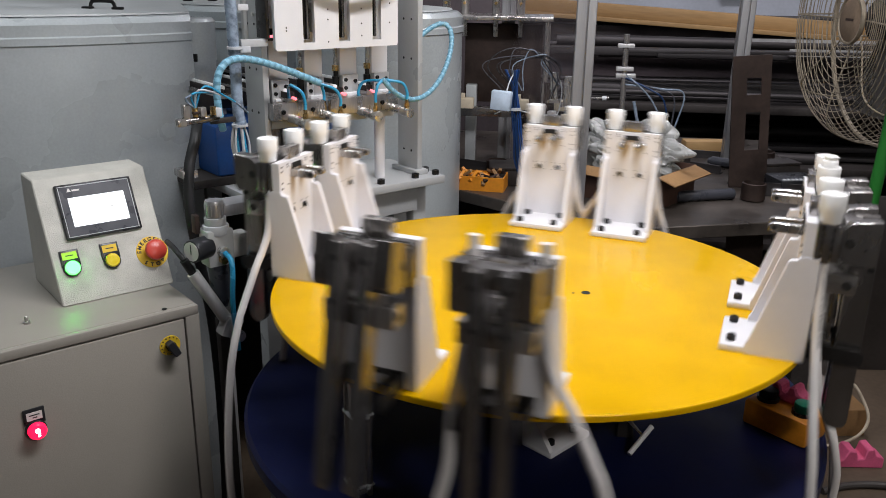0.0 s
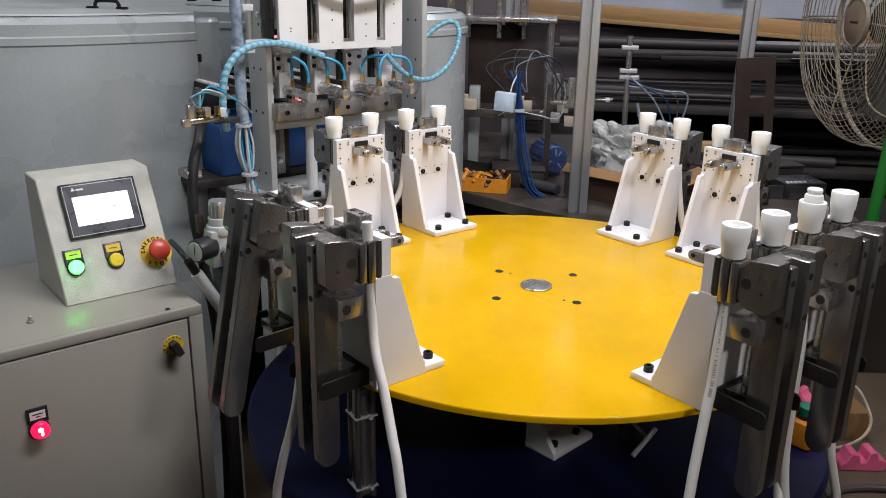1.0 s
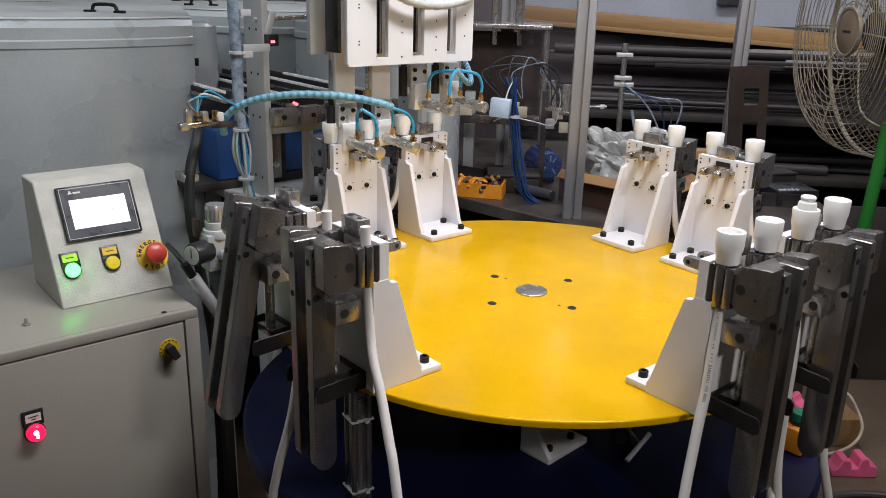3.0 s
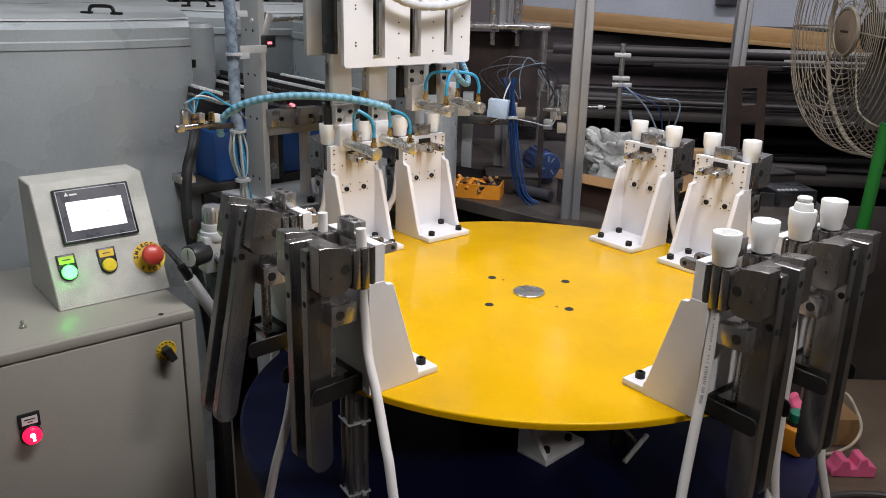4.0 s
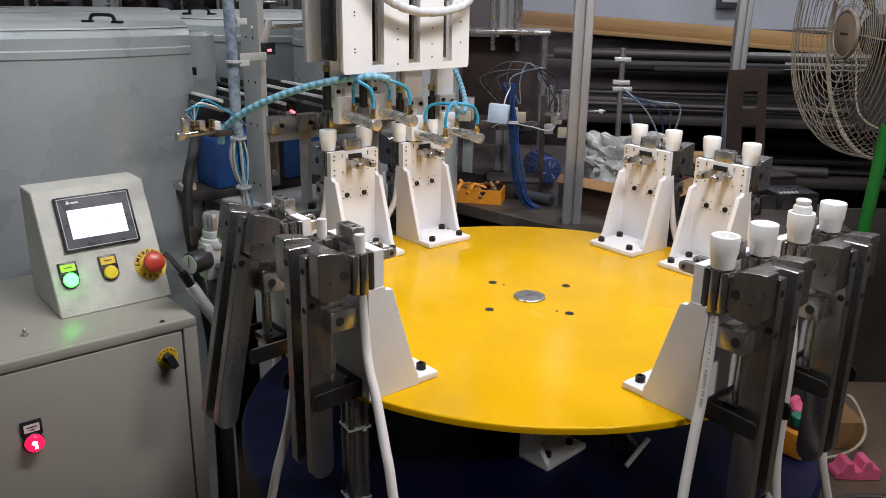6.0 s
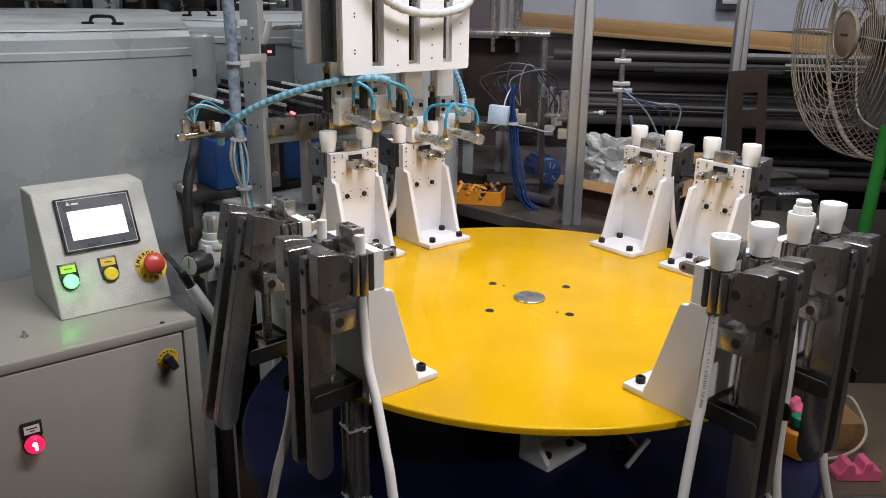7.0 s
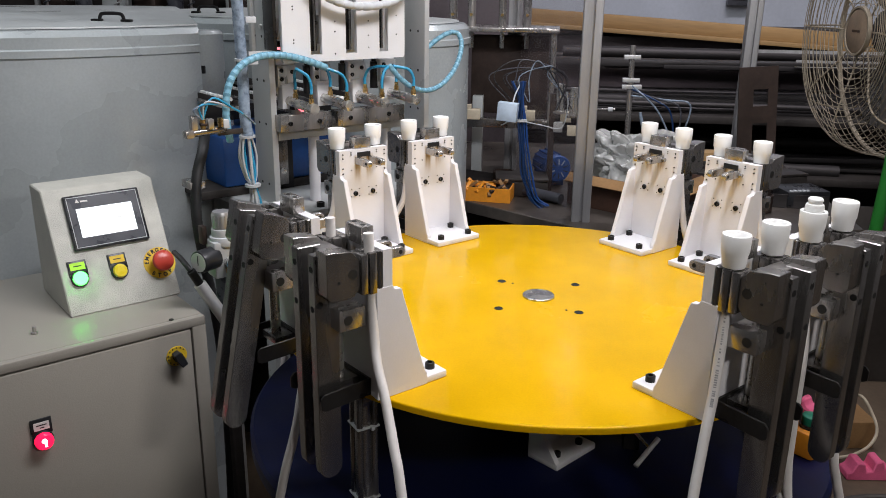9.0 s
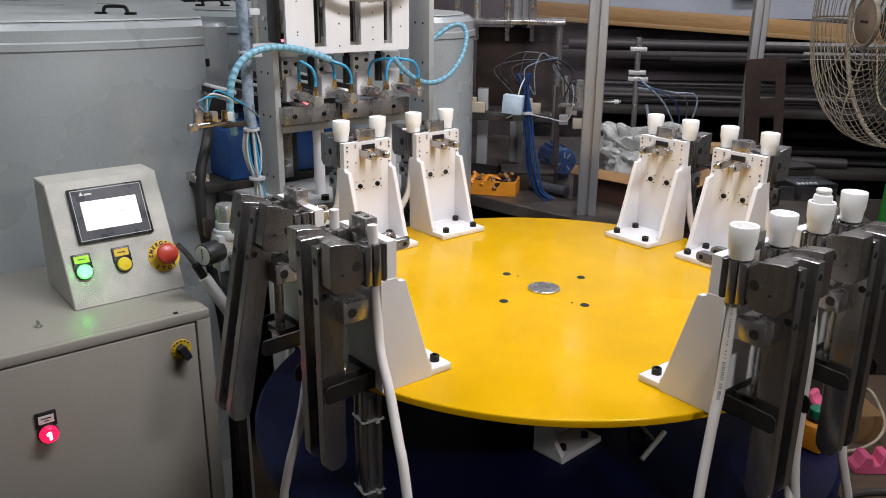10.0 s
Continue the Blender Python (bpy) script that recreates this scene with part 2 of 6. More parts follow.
def prism(bm, poly, h0, h1, place=None, bevel=0.0):
    """Extrudes a polygon of (a, b) along c from h0 to h1; place maps (a, b, c) to the mesh's space."""
    place = place or (lambda a, b, c: (a, b, c))
    lo = [bm.verts.new(place(a, b, h0)) for a, b in poly]
    hi = [bm.verts.new(place(a, b, h1)) for a, b in poly]
    n = len(poly)
    fs = [bm.faces.new(lo), bm.faces.new(hi)] + [bm.faces.new((lo[i], lo[(i + 1) % n], hi[(i + 1) % n], hi[i])) for i in range(n)]
    bmesh.ops.recalc_face_normals(bm, faces=fs)
    if bevel:
        bmesh.ops.bevel(bm, geom=list({e for f in fs for e in f.edges}), offset=bevel, segments=1, affect="EDGES", profile=0.5)
    return bm


def lathe(bm, profile, seg=32, c=(0, 0, 0)):
    """Turns a profile of (radius, z) about z."""
    rings = []
    for r, z in profile:
        if r < 1e-6:
            rings.append([bm.verts.new((c[0], c[1], c[2] + z))])
        else:
            rings.append([bm.verts.new((c[0] + r * math.cos(2 * math.pi * i / seg), c[1] + r * math.sin(2 * math.pi * i / seg), c[2] + z)) for i in range(seg)])
    for a, b in zip(rings, rings[1:]):
        for i in range(seg):
            j = (i + 1) % seg
            if len(a) == 1 and len(b) > 1:
                bm.faces.new((a[0], b[j], b[i]))
            elif len(b) == 1 and len(a) > 1:
                bm.faces.new((a[i], a[j], b[0]))
            elif len(a) > 1:
                bm.faces.new((a[i], a[j], b[j], b[i]))
    return bm


def smooth_path(pts, n=8):
    """Catmull-Rom points through pts."""
    p = [Vector(q) for q in pts]
    p = [2 * p[0] - p[1]] + p + [2 * p[-1] - p[-2]]
    out = []
    for i in range(1, len(p) - 2):
        for k in range(n):
            t = k / n
            a, b, c, d = p[i - 1], p[i], p[i + 1], p[i + 2]
            out.append(0.5 * ((2 * b) + (c - a) * t + (2 * a - 5 * b + 4 * c - d) * t * t + (3 * b - a - 3 * c + d) * t ** 3))
    out.append(p[-2])
    return out


def tube(bm, pts, r, seg=10, n=6, radii=None):
    path = smooth_path(pts, n) if n > 1 else [Vector(q) for q in pts]
    rings, up = [], Vector((0.31, 0.17, 0.93))
    for i, q in enumerate(path):
        t = (path[min(i + 1, len(path) - 1)] - path[max(i - 1, 0)]).normalized()
        side = t.cross(up)
        if side.length < 0.05:
            side = t.cross(Vector((1, 0, 0)))
        side.normalize()
        up = side.cross(t).normalized()
        rr = radii(i) if radii else r
        rings.append([bm.verts.new(q + rr * (math.cos(2 * math.pi * k / seg) * side + math.sin(2 * math.pi * k / seg) * up)) for k in range(seg)])
    for a, b in zip(rings, rings[1:]):
        for k in range(seg):
            bm.faces.new((a[k], a[(k + 1) % seg], b[(k + 1) % seg], b[k]))
    bm.faces.new(rings[0])
    bm.faces.new(rings[-1])
    return bm


def finish(bm, name):
    bmesh.ops.recalc_face_normals(bm, faces=bm.faces)
    for f in bm.faces:
        f.smooth = True
    for e in bm.edges:
        e.smooth = len(e.link_faces) == 2 and e.calc_face_angle(0) < radians(32)
    me = bpy.data.meshes.new(name)
    bm.to_mesh(me)
    bm.free()
    return me


def part(name, bm, material, parent=None, label="", m=None):
    ob = new(name, finish(bm, name))
    ob.data.materials.append(material)
    ob.parent = parent
    if m is not None:
        ob.matrix_basis = m
    if label:
        ob["label"] = label
    return ob


def thing(name, label, category, m=None, group="", kind=""):
    ob = new(name)
    ob.empty_display_size = 0.05
    if m is not None:
        ob.matrix_basis = m
    return tagged(ob, label, category, group, kind)


def solo(name, bm, material, label, category, m=None, group="", kind=""):
    return tagged(part(name, bm, material, None, "", m), label, category, group, kind)


def B(*a, **k):
    return box(bmesh.new(), *a, **k)


def C(*a, **k):
    return cyl(bmesh.new(), *a, **k)


def T(*a, **k):
    return tube(bmesh.new(), *a, **k)


def words(text, size, depth=0.0004):
    cu = bpy.data.curves.new("text", "FONT")
    cu.body, cu.size, cu.extrude, cu.align_x, cu.align_y, cu.offset = text, size, depth, "CENTER", "CENTER", 0.00035
    ob = bpy.data.objects.new("text", cu)
    scene.collection.objects.link(ob)
    me = bpy.data.meshes.new_from_object(ob.evaluated_get(bpy.context.evaluated_depsgraph_get()))
    bpy.data.objects.remove(ob)
    return me


# The machine stands turned on the floor: its own axes are u (along its front) and v (to its back).
TURN = 0.7684 - math.pi / 2
EU, EV = Vector((math.cos(TURN), -math.sin(TURN), 0)), Vector((math.sin(TURN), math.cos(TURN), 0))
MF = Matrix((( EU.x, EV.x, 0, 0), (EU.y, EV.y, 0, 0), (0, 0, 1, 0), (0, 0, 0, 1)))
TOP = 0.90                                    # height of the turntable's face


def mach(u, v, z, rz=0):
    return MF @ pose(u, v, z, 0, 0, rz)

# ---------------------------------------------------------------- room
def room():
    fl = solo("floor", B(-4, 4, -4, 4, -0.1, 0), FLOOR, "worn brown workshop floor", "floor", kind="structure")
    solo("wall_north", B(-4, 4, 3.4, 3.55, 0, 3.6), WALL, "pale blue plastered workshop wall", "wall", kind="structure")
    # Unseen south, west, east walls and ceiling, added to close in bounced light.
    solo("wall_south", B(-4, 4, -4.15, -4, 0, 3.6), WALLDARK, "plain unseen workshop wall", "wall", kind="structure")
    solo("wall_west", B(-4.15, -4, -4, 3.4, 0, 3.6), WALLDARK, "plain unseen workshop wall", "wall", kind="structure")
    solo("wall_east", B(4, 4.15, -4, 3.4, 0, 3.6), WALLDARK, "plain unseen workshop wall", "wall", kind="structure")
    solo("ceiling", B(-4.15, 4.15, -4.15, 3.55, 3.6, 3.7), WALLDARK, "plain unseen workshop ceiling", "ceiling", kind="structure")


room()

# ---------------------------------------------------------------- turntable
PAIR_HALF = 0.0877                             # half the distance between the two stations of a pair
CUP_HALF = 0.0427                              # half the distance between a station's two pipes
PIPE_R = 0.4424                                # the pipes' distance from the turntable's axis


def turntable():
    tt = thing("turntable", "round bright yellow enamelled steel turntable disc", "turntable", pose(0, 0, TOP))
    bm = lathe(bmesh.new(), [(0, -0.011), (0.448, -0.011), (0.45, -0.0098), (0.45, -0.0026), (0.4494, -0.0010), (0.4484, -0.0002), (0.4474, 0), (0, 0)], 128)
    part("disc", bm, YELLOW, tt)
    bm = lathe(bmesh.new(), [(0, 0.0036), (0.004, 0.0036), (0.005, 0.001), (0.0052, 0.0036), (0.0268, 0.0036), (0.0277, 0.0028), (0.0277, 0.0002)], 48)
    part("hub_plate", bm, STEEL, tt, "brushed steel centre plate")
    for i in range(4):
        a = -0.0218 - math.pi / 4 + i * math.pi / 2
        x, y = 0.0946 * math.sin(a), 0.0946 * math.cos(a)
        part("bolt_hole", lathe(bmesh.new(), [(0.0078, 0.0004), (0.0066, 0.0012), (0.0060, 0.0008), (0.0055, 0.0002), (0, 0.0003)], 18, (x, y, 0)), HOLE, tt)
        bx, by = 0.075 * math.sin(a + 0.12), 0.075 * math.cos(a + 0.12)
        if i in (0, 2):
            part("dowel_hole", C((bx, by, 0), (bx, by, 0.0006), 0.0022, seg=10), HOLE, tt)
    return tt


TABLE = turntable()

# ---------------------------------------------------------------- clamp stations on the turntable
Y0 = 0.40                                      # a station's own origin lies this far from the axis


def socket_bolt(name, parent, x, y, z, r=0.0068, h=0.009, axis="z"):
    prof = [(0, 0), (r, 0), (r, h - 0.001), (r - 0.001, h), (r * 0.55, h), (r * 0.5, h - 0.004), (0, h - 0.004)]
    rot = {"z": (0, 0, 0), "-y": (90, 0, 0), "y": (-90, 0, 0), "-x": (0, -90, 0), "x": (0, 90, 0)}[axis]
    return part(name, lathe(bmesh.new(), prof, 14), BOLT, parent, "", pose(x, y, z, *rot))


def station():
    st = thing("clamp_station", "white bracket with dark steel pipe clamps, bolted on the yellow disc", "clamp fixture",
               group="clamp stations round the turntable")
    yy = lambda r: r - Y0
    # bracket: foot, upright plate, two gussets
    bm = bmesh.new()
    box(bm, -0.056, 0.056, yy(0.322), yy(0.4376), 0, 0.0105, 0.0022)
    box(bm, -0.0475, 0.0475, yy(0.4135), yy(0.4375), 0.004, 0.149, 0)
    box(bm, -0.056, 0.056, yy(0.4135), yy(0.4275), 0.149, 0.205, 0)
    prof = [(0.357, 0.0), (0.357, 0.016), (0.361, 0.022), (0.3983, 0.1455), (0.3993, 0.1480), (0.4012, 0.1494), (0.4080, 0.1500), (0.4112, 0.1515), (0.4128, 0.156), (0.438, 0.156), (0.438, 0.0)]
    for s in (-1, 1):
        prism(bm, [(yy(r), z) for r, z in prof], s * 0.0566, s * 0.0475, lambda a, b, c: (c, a, b), 0.0008)
    part("bracket", bm, BRACKET, st, "white bracket with rust stains below the fingers")
    for x, r in ((-0.0367, 0.3373), (0.0367, 0.3373), (-0.0367, 0.3965), (0.0367, 0.3965)):
        socket_bolt("foot_bolt", st, x, yy(r), 0.0105)
    for s in (-1, 1):
        socket_bolt("plate_bolt", st, s * 0.0205, yy(0.4135), 0.117, 0.005, 0.004, "-y")
    # small tapped holes in the upright plate
    bm = bmesh.new()
    for x in (-0.049, 0.049):
        for z in (0.198, 0.190, 0.170, 0.160):
            cyl(bm, (x, yy(0.4125), z), (x, yy(0.4112), z), 0.0016, seg=8)
    for x in (-0.030, 0.030):
        for z in (0.2, 0.196, 0.165):
            cyl(bm, (x, yy(0.4125), z), (x, yy(0.4112), z), 0.0013, seg=8)
    for s in (-1, 1):
        for dx, dz in ((-0.009, 0.009), (0.009, 0.009), (-0.009, -0.006), (0.009, -0.006)):
            cyl(bm, (s * 0.0205 + dx, yy(0.4140), 0.117 + dz), (s * 0.0205 + dx, yy(0.4126), 0.117 + dz), 0.0012, seg=8)
    tagged(part("tapped_holes", bm, HOLE, st), kind="stuff")
    # slot and the two steel fingers that reach through it
    part("slot", B(-0.015, 0.015, yy(0.4110), yy(0.4135), 0.190, 0.199), HOLE, st)
    for x in (-0.0155, 0.0155):
        fp = [(0.414, 0.176), (0.414, 0.190), (0.374, 0.190), (0.3685, 0.1885), (0.3665, 0.185), (0.3665, 0.181), (0.3685, 0.1775), (0.374, 0.176)]
        bm = prism(bmesh.new(), [(yy(r), z) for r, z in fp], x - 0.0048, x + 0.0048, lambda a, b, c: (c, a, b), 0.0008)
        fin = part("finger", bm, STEEL, st, "oily steel clamp finger with a rounded end")
        part("finger_hole", C((x - 0.0052, yy(0.3745), 0.183), (x + 0.0052, yy(0.3745), 0.183), 0.0030, seg=12), HOLE, fin)
    part("finger_pin", C((0.0195, yy(0.4095), 0.182), (0.0275, yy(0.4095), 0.182), 0.0040, seg=12), STEEL, st)
    # block between the two pipes
    bm = B(-0.0195, 0.0195, yy(0.4165), yy(0.4355), 0.203, 0.2265, 0.0012)
    part("stop_block", bm, STEEL, st, "ground steel stop block")
    for x in (-0.009, 0.011):
        part("block_hole", C((x, yy(0.426), 0.2260), (x, yy(0.426), 0.2269), 0.0036, seg=14), HOLE, st)
    # jaws round the pipes
    for s in (-1, 1):
        jp = [(0.0565, 0.4285), (0.0565, 0.4345), (0.0535, 0.4368), (0.024, 0.4368), (0.024, 0.4285)]
        jaw = part("inner_jaw", prism(bmesh.new(), [(s * a, yy(b)) for a, b in jp], 0.1505, 0.2045, None, 0.0006), DARKSTEEL, st, "dark steel inner jaw plate")
        for z in (0.158, 0.178, 0.198):
            part("jaw_screw", C((s * 0.0515, yy(0.4366), z), (s * 0.0515, yy(0.4378), z), 0.0024, seg=10), HOLE, jaw)
        part("jaw_cheek", B(*sorted((s * 0.024, s * 0.0350)), yy(0.4368), yy(0.4485), 0.150, 0.203, 0.001), DARKSTEEL, st)
        bm = B(*sorted((s * 0.028, s * 0.0558)), yy(0.4490), yy(0.4592), 0.152, 0.2035, 0.0012)
        part("outer_jaw", bm, DARKSTEEL, st, "dark steel outer jaw")
        part("jaw_lip", B(*sorted((s * 0.0500, s * 0.0572)), yy(0.4370), yy(0.4478), 0.1505, 0.2045, 0.0010), DARKSTEEL, jaw)
        for z in (0.160, 0.172, 0.184, 0.196):
            part("lip_screw", C((s * 0.0536, yy(0.4476), z), (s * 0.0536, yy(0.4484), z), 0.0022, seg=10), HOLE, jaw)
    # heads with chamfered corners, and the long arms that hang from them
    for s in (-1, 1):
        hp = [(0.468, 0.152), (0.4595, 0.162), (0.4595, 0.197), (0.470, 0.2095), (0.497, 0.2135), (0.5065, 0.2135), (0.5065, 0.158), (0.500, 0.150), (0.474, 0.150)]
        head = part("clamp_head", prism(bmesh.new(), [(yy(r), z) for r, z in hp], s * 0.0275, s * 0.0525, lambda a, b, c: (c, a, b), 0.0007), DARKSTEEL, st,
                    "oiled dark steel clamp head")
        part("pivot_hole", C((s * 0.0523, yy(0.4700), 0.181), (s * 0.0529, yy(0.4700), 0.181), 0.0064, seg=18), HOLE, head)
        part("dowel", C((s * 0.0523, yy(0.490), 0.174), (s * 0.0529, yy(0.490), 0.174), 0.0018, seg=10), HOLE, head)
        ap = [(0.4765, 0.205), (0.509, 0.205), (0.5095, 0.204), (0.5095, -0.090)]
        ap += [(0.493 + 0.0165 * math.cos(a), -0.092 + 0.0165 * math.sin(a)) for a in (-0.4, -0.9, -1.3, -1.85, -2.25, -2.75)]
        ap += [(0.4765, -0.090)]
        arm = part("clamp_arm", prism(bmesh.new(), [(yy(r), z) for r, z in ap], s * 0.0125, s * 0.0275, lambda a, b, c: (c, a, b), 0.0009), DARKSTEEL, st,
                   "long dark steel clamp arm")
        for z in (0.186, 0.134):
            part("arm_screw", C((s * 0.020, yy(0.5090), z), (s * 0.020, yy(0.5099), z), 0.0042, seg=14), HOLE, arm)
        for z in (0.197, 0.140):
            part("edge_notch", C((s * 0.0272, yy(0.5035), z), (s * 0.0279, yy(0.5035), z), 0.0046, seg=14), HOLE, arm)
    part("head_bridge", B(-0.0275, 0.0275, yy(0.462), yy(0.487), 0.178, 0.204, 0.002), DARKSTEEL, st)
    # clevis that joins the arms to the cylinder
    clevis = part("clevis", B(-0.048, 0.048, yy(0.449), yy(0.488), 0.106, 0.134, 0.0016), STEEL, st, "ground steel clevis block")
    for s in (-1, 1):
        part("clevis_pin", C((s * 0.0478, yy(0.4755), 0.120), (s * 0.0487, yy(0.4755), 0.120), 0.0062, seg=18), HOLE, clevis)
    part("piston_rod", C((0, yy(0.462), 0.012), (0, yy(0.462), 0.106), 0.0075, seg=18), CHROME, st)
    bm = C((0, yy(0.466), 0.134), (0, yy(0.466), 0.141), 0.0125, seg=20, bevel=0.001)
    cyl(bm, (0, yy(0.466), 0.141), (0, yy(0.466), 0.152), 0.0085, seg=6)
    part("clevis_nut", bm, CHROME, st, "bright turned steel nut")
    part("rod_guide", B(-0.020, 0.020, yy(0.4415), yy(0.4735), 0.012, 0.024, 0.0015), DARKSTEEL, st)
    # bent strap that guides the arms
    bm = B(-0.041, 0.041, yy(0.4385), yy(0.4415), 0.003, 0.027)
    for s in (-1, 1):
        sp = [(0.4385, 0.003), (0.507, 0.000), (0.513, 0.004), (0.513, 0.019), (0.508, 0.024), (0.4385, 0.027)]
        prism(bm, [(yy(r), z) for r, z in sp], s * 0.038, s * 0.041, lambda a, b, c: (c, a, b), 0.0006)
    part("guide_strap", bm, BLACKSTEEL, st, "bent blackened steel guide strap")
    return st


PIPE_WAYS = {      # sideways and outward drift with height
    -1: [(0.002, -0.001, 0.227), (0.0056, -0.002, 0.148), (0.0116, -0.001, 0.088), (0.0246, 0.003, 0.055), (0.0446, 0.007, 0.025), (0.0616, 0.011, -0.006), (0.0775, 0.015, -0.036),
         (0.0915, 0.018, -0.066), (0.115, 0.024, -0.15), (0.130, 0.03, -0.30), (0.125, 0.03, -0.44), (0.10, 0.01, -0.52)],
    1: [(0, 0, 0.227), (0.004, 0, 0.145), (0.0086, 0.002, 0.10), (0.0186, 0.006, 0.043), (0.0316, 0.010, 0.003), (0.0436, 0.014, -0.038), (0.0546, 0.018, -0.076),
        (0.072, 0.026, -0.15), (0.088, 0.034, -0.28), (0.090, 0.034, -0.42), (0.07, 0.01, -0.52)],
    2: [(0, 0, 0.227), (0, 0.002, 0.15), (0.004, 0.02, 0.089), (0.008, 0.038, 0.03), (0.0065, 0.049, -0.012), (0.006, 0.057, -0.050), (0.0125, 0.064, -0.090), (0.0233, 0.070, -0.131),
        (0.040, 0.071, -0.178), (0.048, 0.071, -0.203), (0.056, 0.071, -0.26), (0.07, 0.07, -0.40), (0.05, 0.05, -0.52)],
    3: [(0, 0, 0.227), (0, 0.003, 0.15), (0.006, 0.014, 0.09), (0.010, 0.020, 0.044), (0.019, 0.025, -0.047), (0.034, 0.033, -0.10), (0.064, 0.048, -0.137),
        (0.085, 0.068, -0.185), (0.095, 0.075, -0.26), (0.09, 0.05, -0.45), (0.07, 0.02, -0.52)],
    -4: [(0, 0, 0.227), (0, 0.003, 0.15), (0.0075, 0.02, 0.05), (0.006, 0.035, -0.06), (-0.0047, 0.045, -0.128), (0.0043, 0.051, -0.17), (0.0153, 0.058, -0.216),
         (0.03, 0.062, -0.30), (0.03, 0.05, -0.45), (0.02, 0.03, -0.52)],
    -5: [(0, 0, 0.227), (0, 0.002, 0.15), (0.014, 0.03, 0.10), (0.024, 0.043, 0.06), (0.029, 0.045, -0.02), (0.029, 0.047, -0.085), (0.030, 0.056, -0.147), (0.033, 0.07, -0.20),
         (0.04, 0.08, -0.33), (0.03, 0.05, -0.46), (0.02, 0.02, -0.52)],
}


def pipe(way):
    """One white pipe that hangs from a station's jaws and swings outward below, with a line of print on it."""
    s = -1 if way < 0 else 1
    x = s * CUP_HALF
    pts = [(x + s * a, b, c) for a, b, c in PIPE_WAYS[way]]
    ob = solo("pipe", T(pts, 0.0066, 14, 5), PVC, "white plastic pipe hanging from a clamp station", "pipe", group="pipes in the clamp stations")
    path = smooth_path(pts, 40)
    rnd = random.Random(4)
    bm = bmesh.new()
    i = 42
    while i < 132:
        q, d = path[i], (path[i + 1] - path[i]).normalized()
        n = (Vector((s * 0.86, 0.5, 0)) - d * d.dot(Vector((s * 0.86, 0.5, 0)))).normalized()
        m = Matrix.Translation(q + n * 0.0064) @ Matrix((( d.cross(n).x, d.x, n.x, 0), (d.cross(n).y, d.y, n.y, 0), (d.cross(n).z, d.z, n.z, 0), (0, 0, 0, 1)))
        l = rnd.choice((0.0006, 0.0009, 0.0011))
        h = 0.0019 if i > 92 else 0.0011
        if rnd.random() > 0.18:
            box(bm, -h, h, -l, l, 0, 0.0004, 0, m)
        i += 2 if i > 92 else 3
    if way != 1:
        bm.free()
        return ob
    tagged(part("print_bars", bm, PRINT, ob, "faint grey print"), kind="stuff")
    return ob


def cup_mesh():
    pr = [(0.0085, 0.0), (0.0134, 0.0), (0.0140, 0.001), (0.0151, 0.014), (0.0162, 0.0175), (0.0166, 0.0195), (0.0172, 0.0385), (0.0166, 0.0398),
          (0.0138, 0.0398), (0.0130, 0.0390), (0.0124, 0.0320), (0.0112, 0.0304), (0.0, 0.0300)]
    return lathe(bmesh.new(), pr, 36)


def pair_pose(k, turn=0.0):
    """The pose of pair k (0 and 1 at the back, 2 and 3 at the front), at the table's axis."""
    return Matrix.Translation((0, 0, TOP)) @ Matrix.Rotation(turn - (0.7684 + (k - 1) * math.pi / 2), 4, "Z")


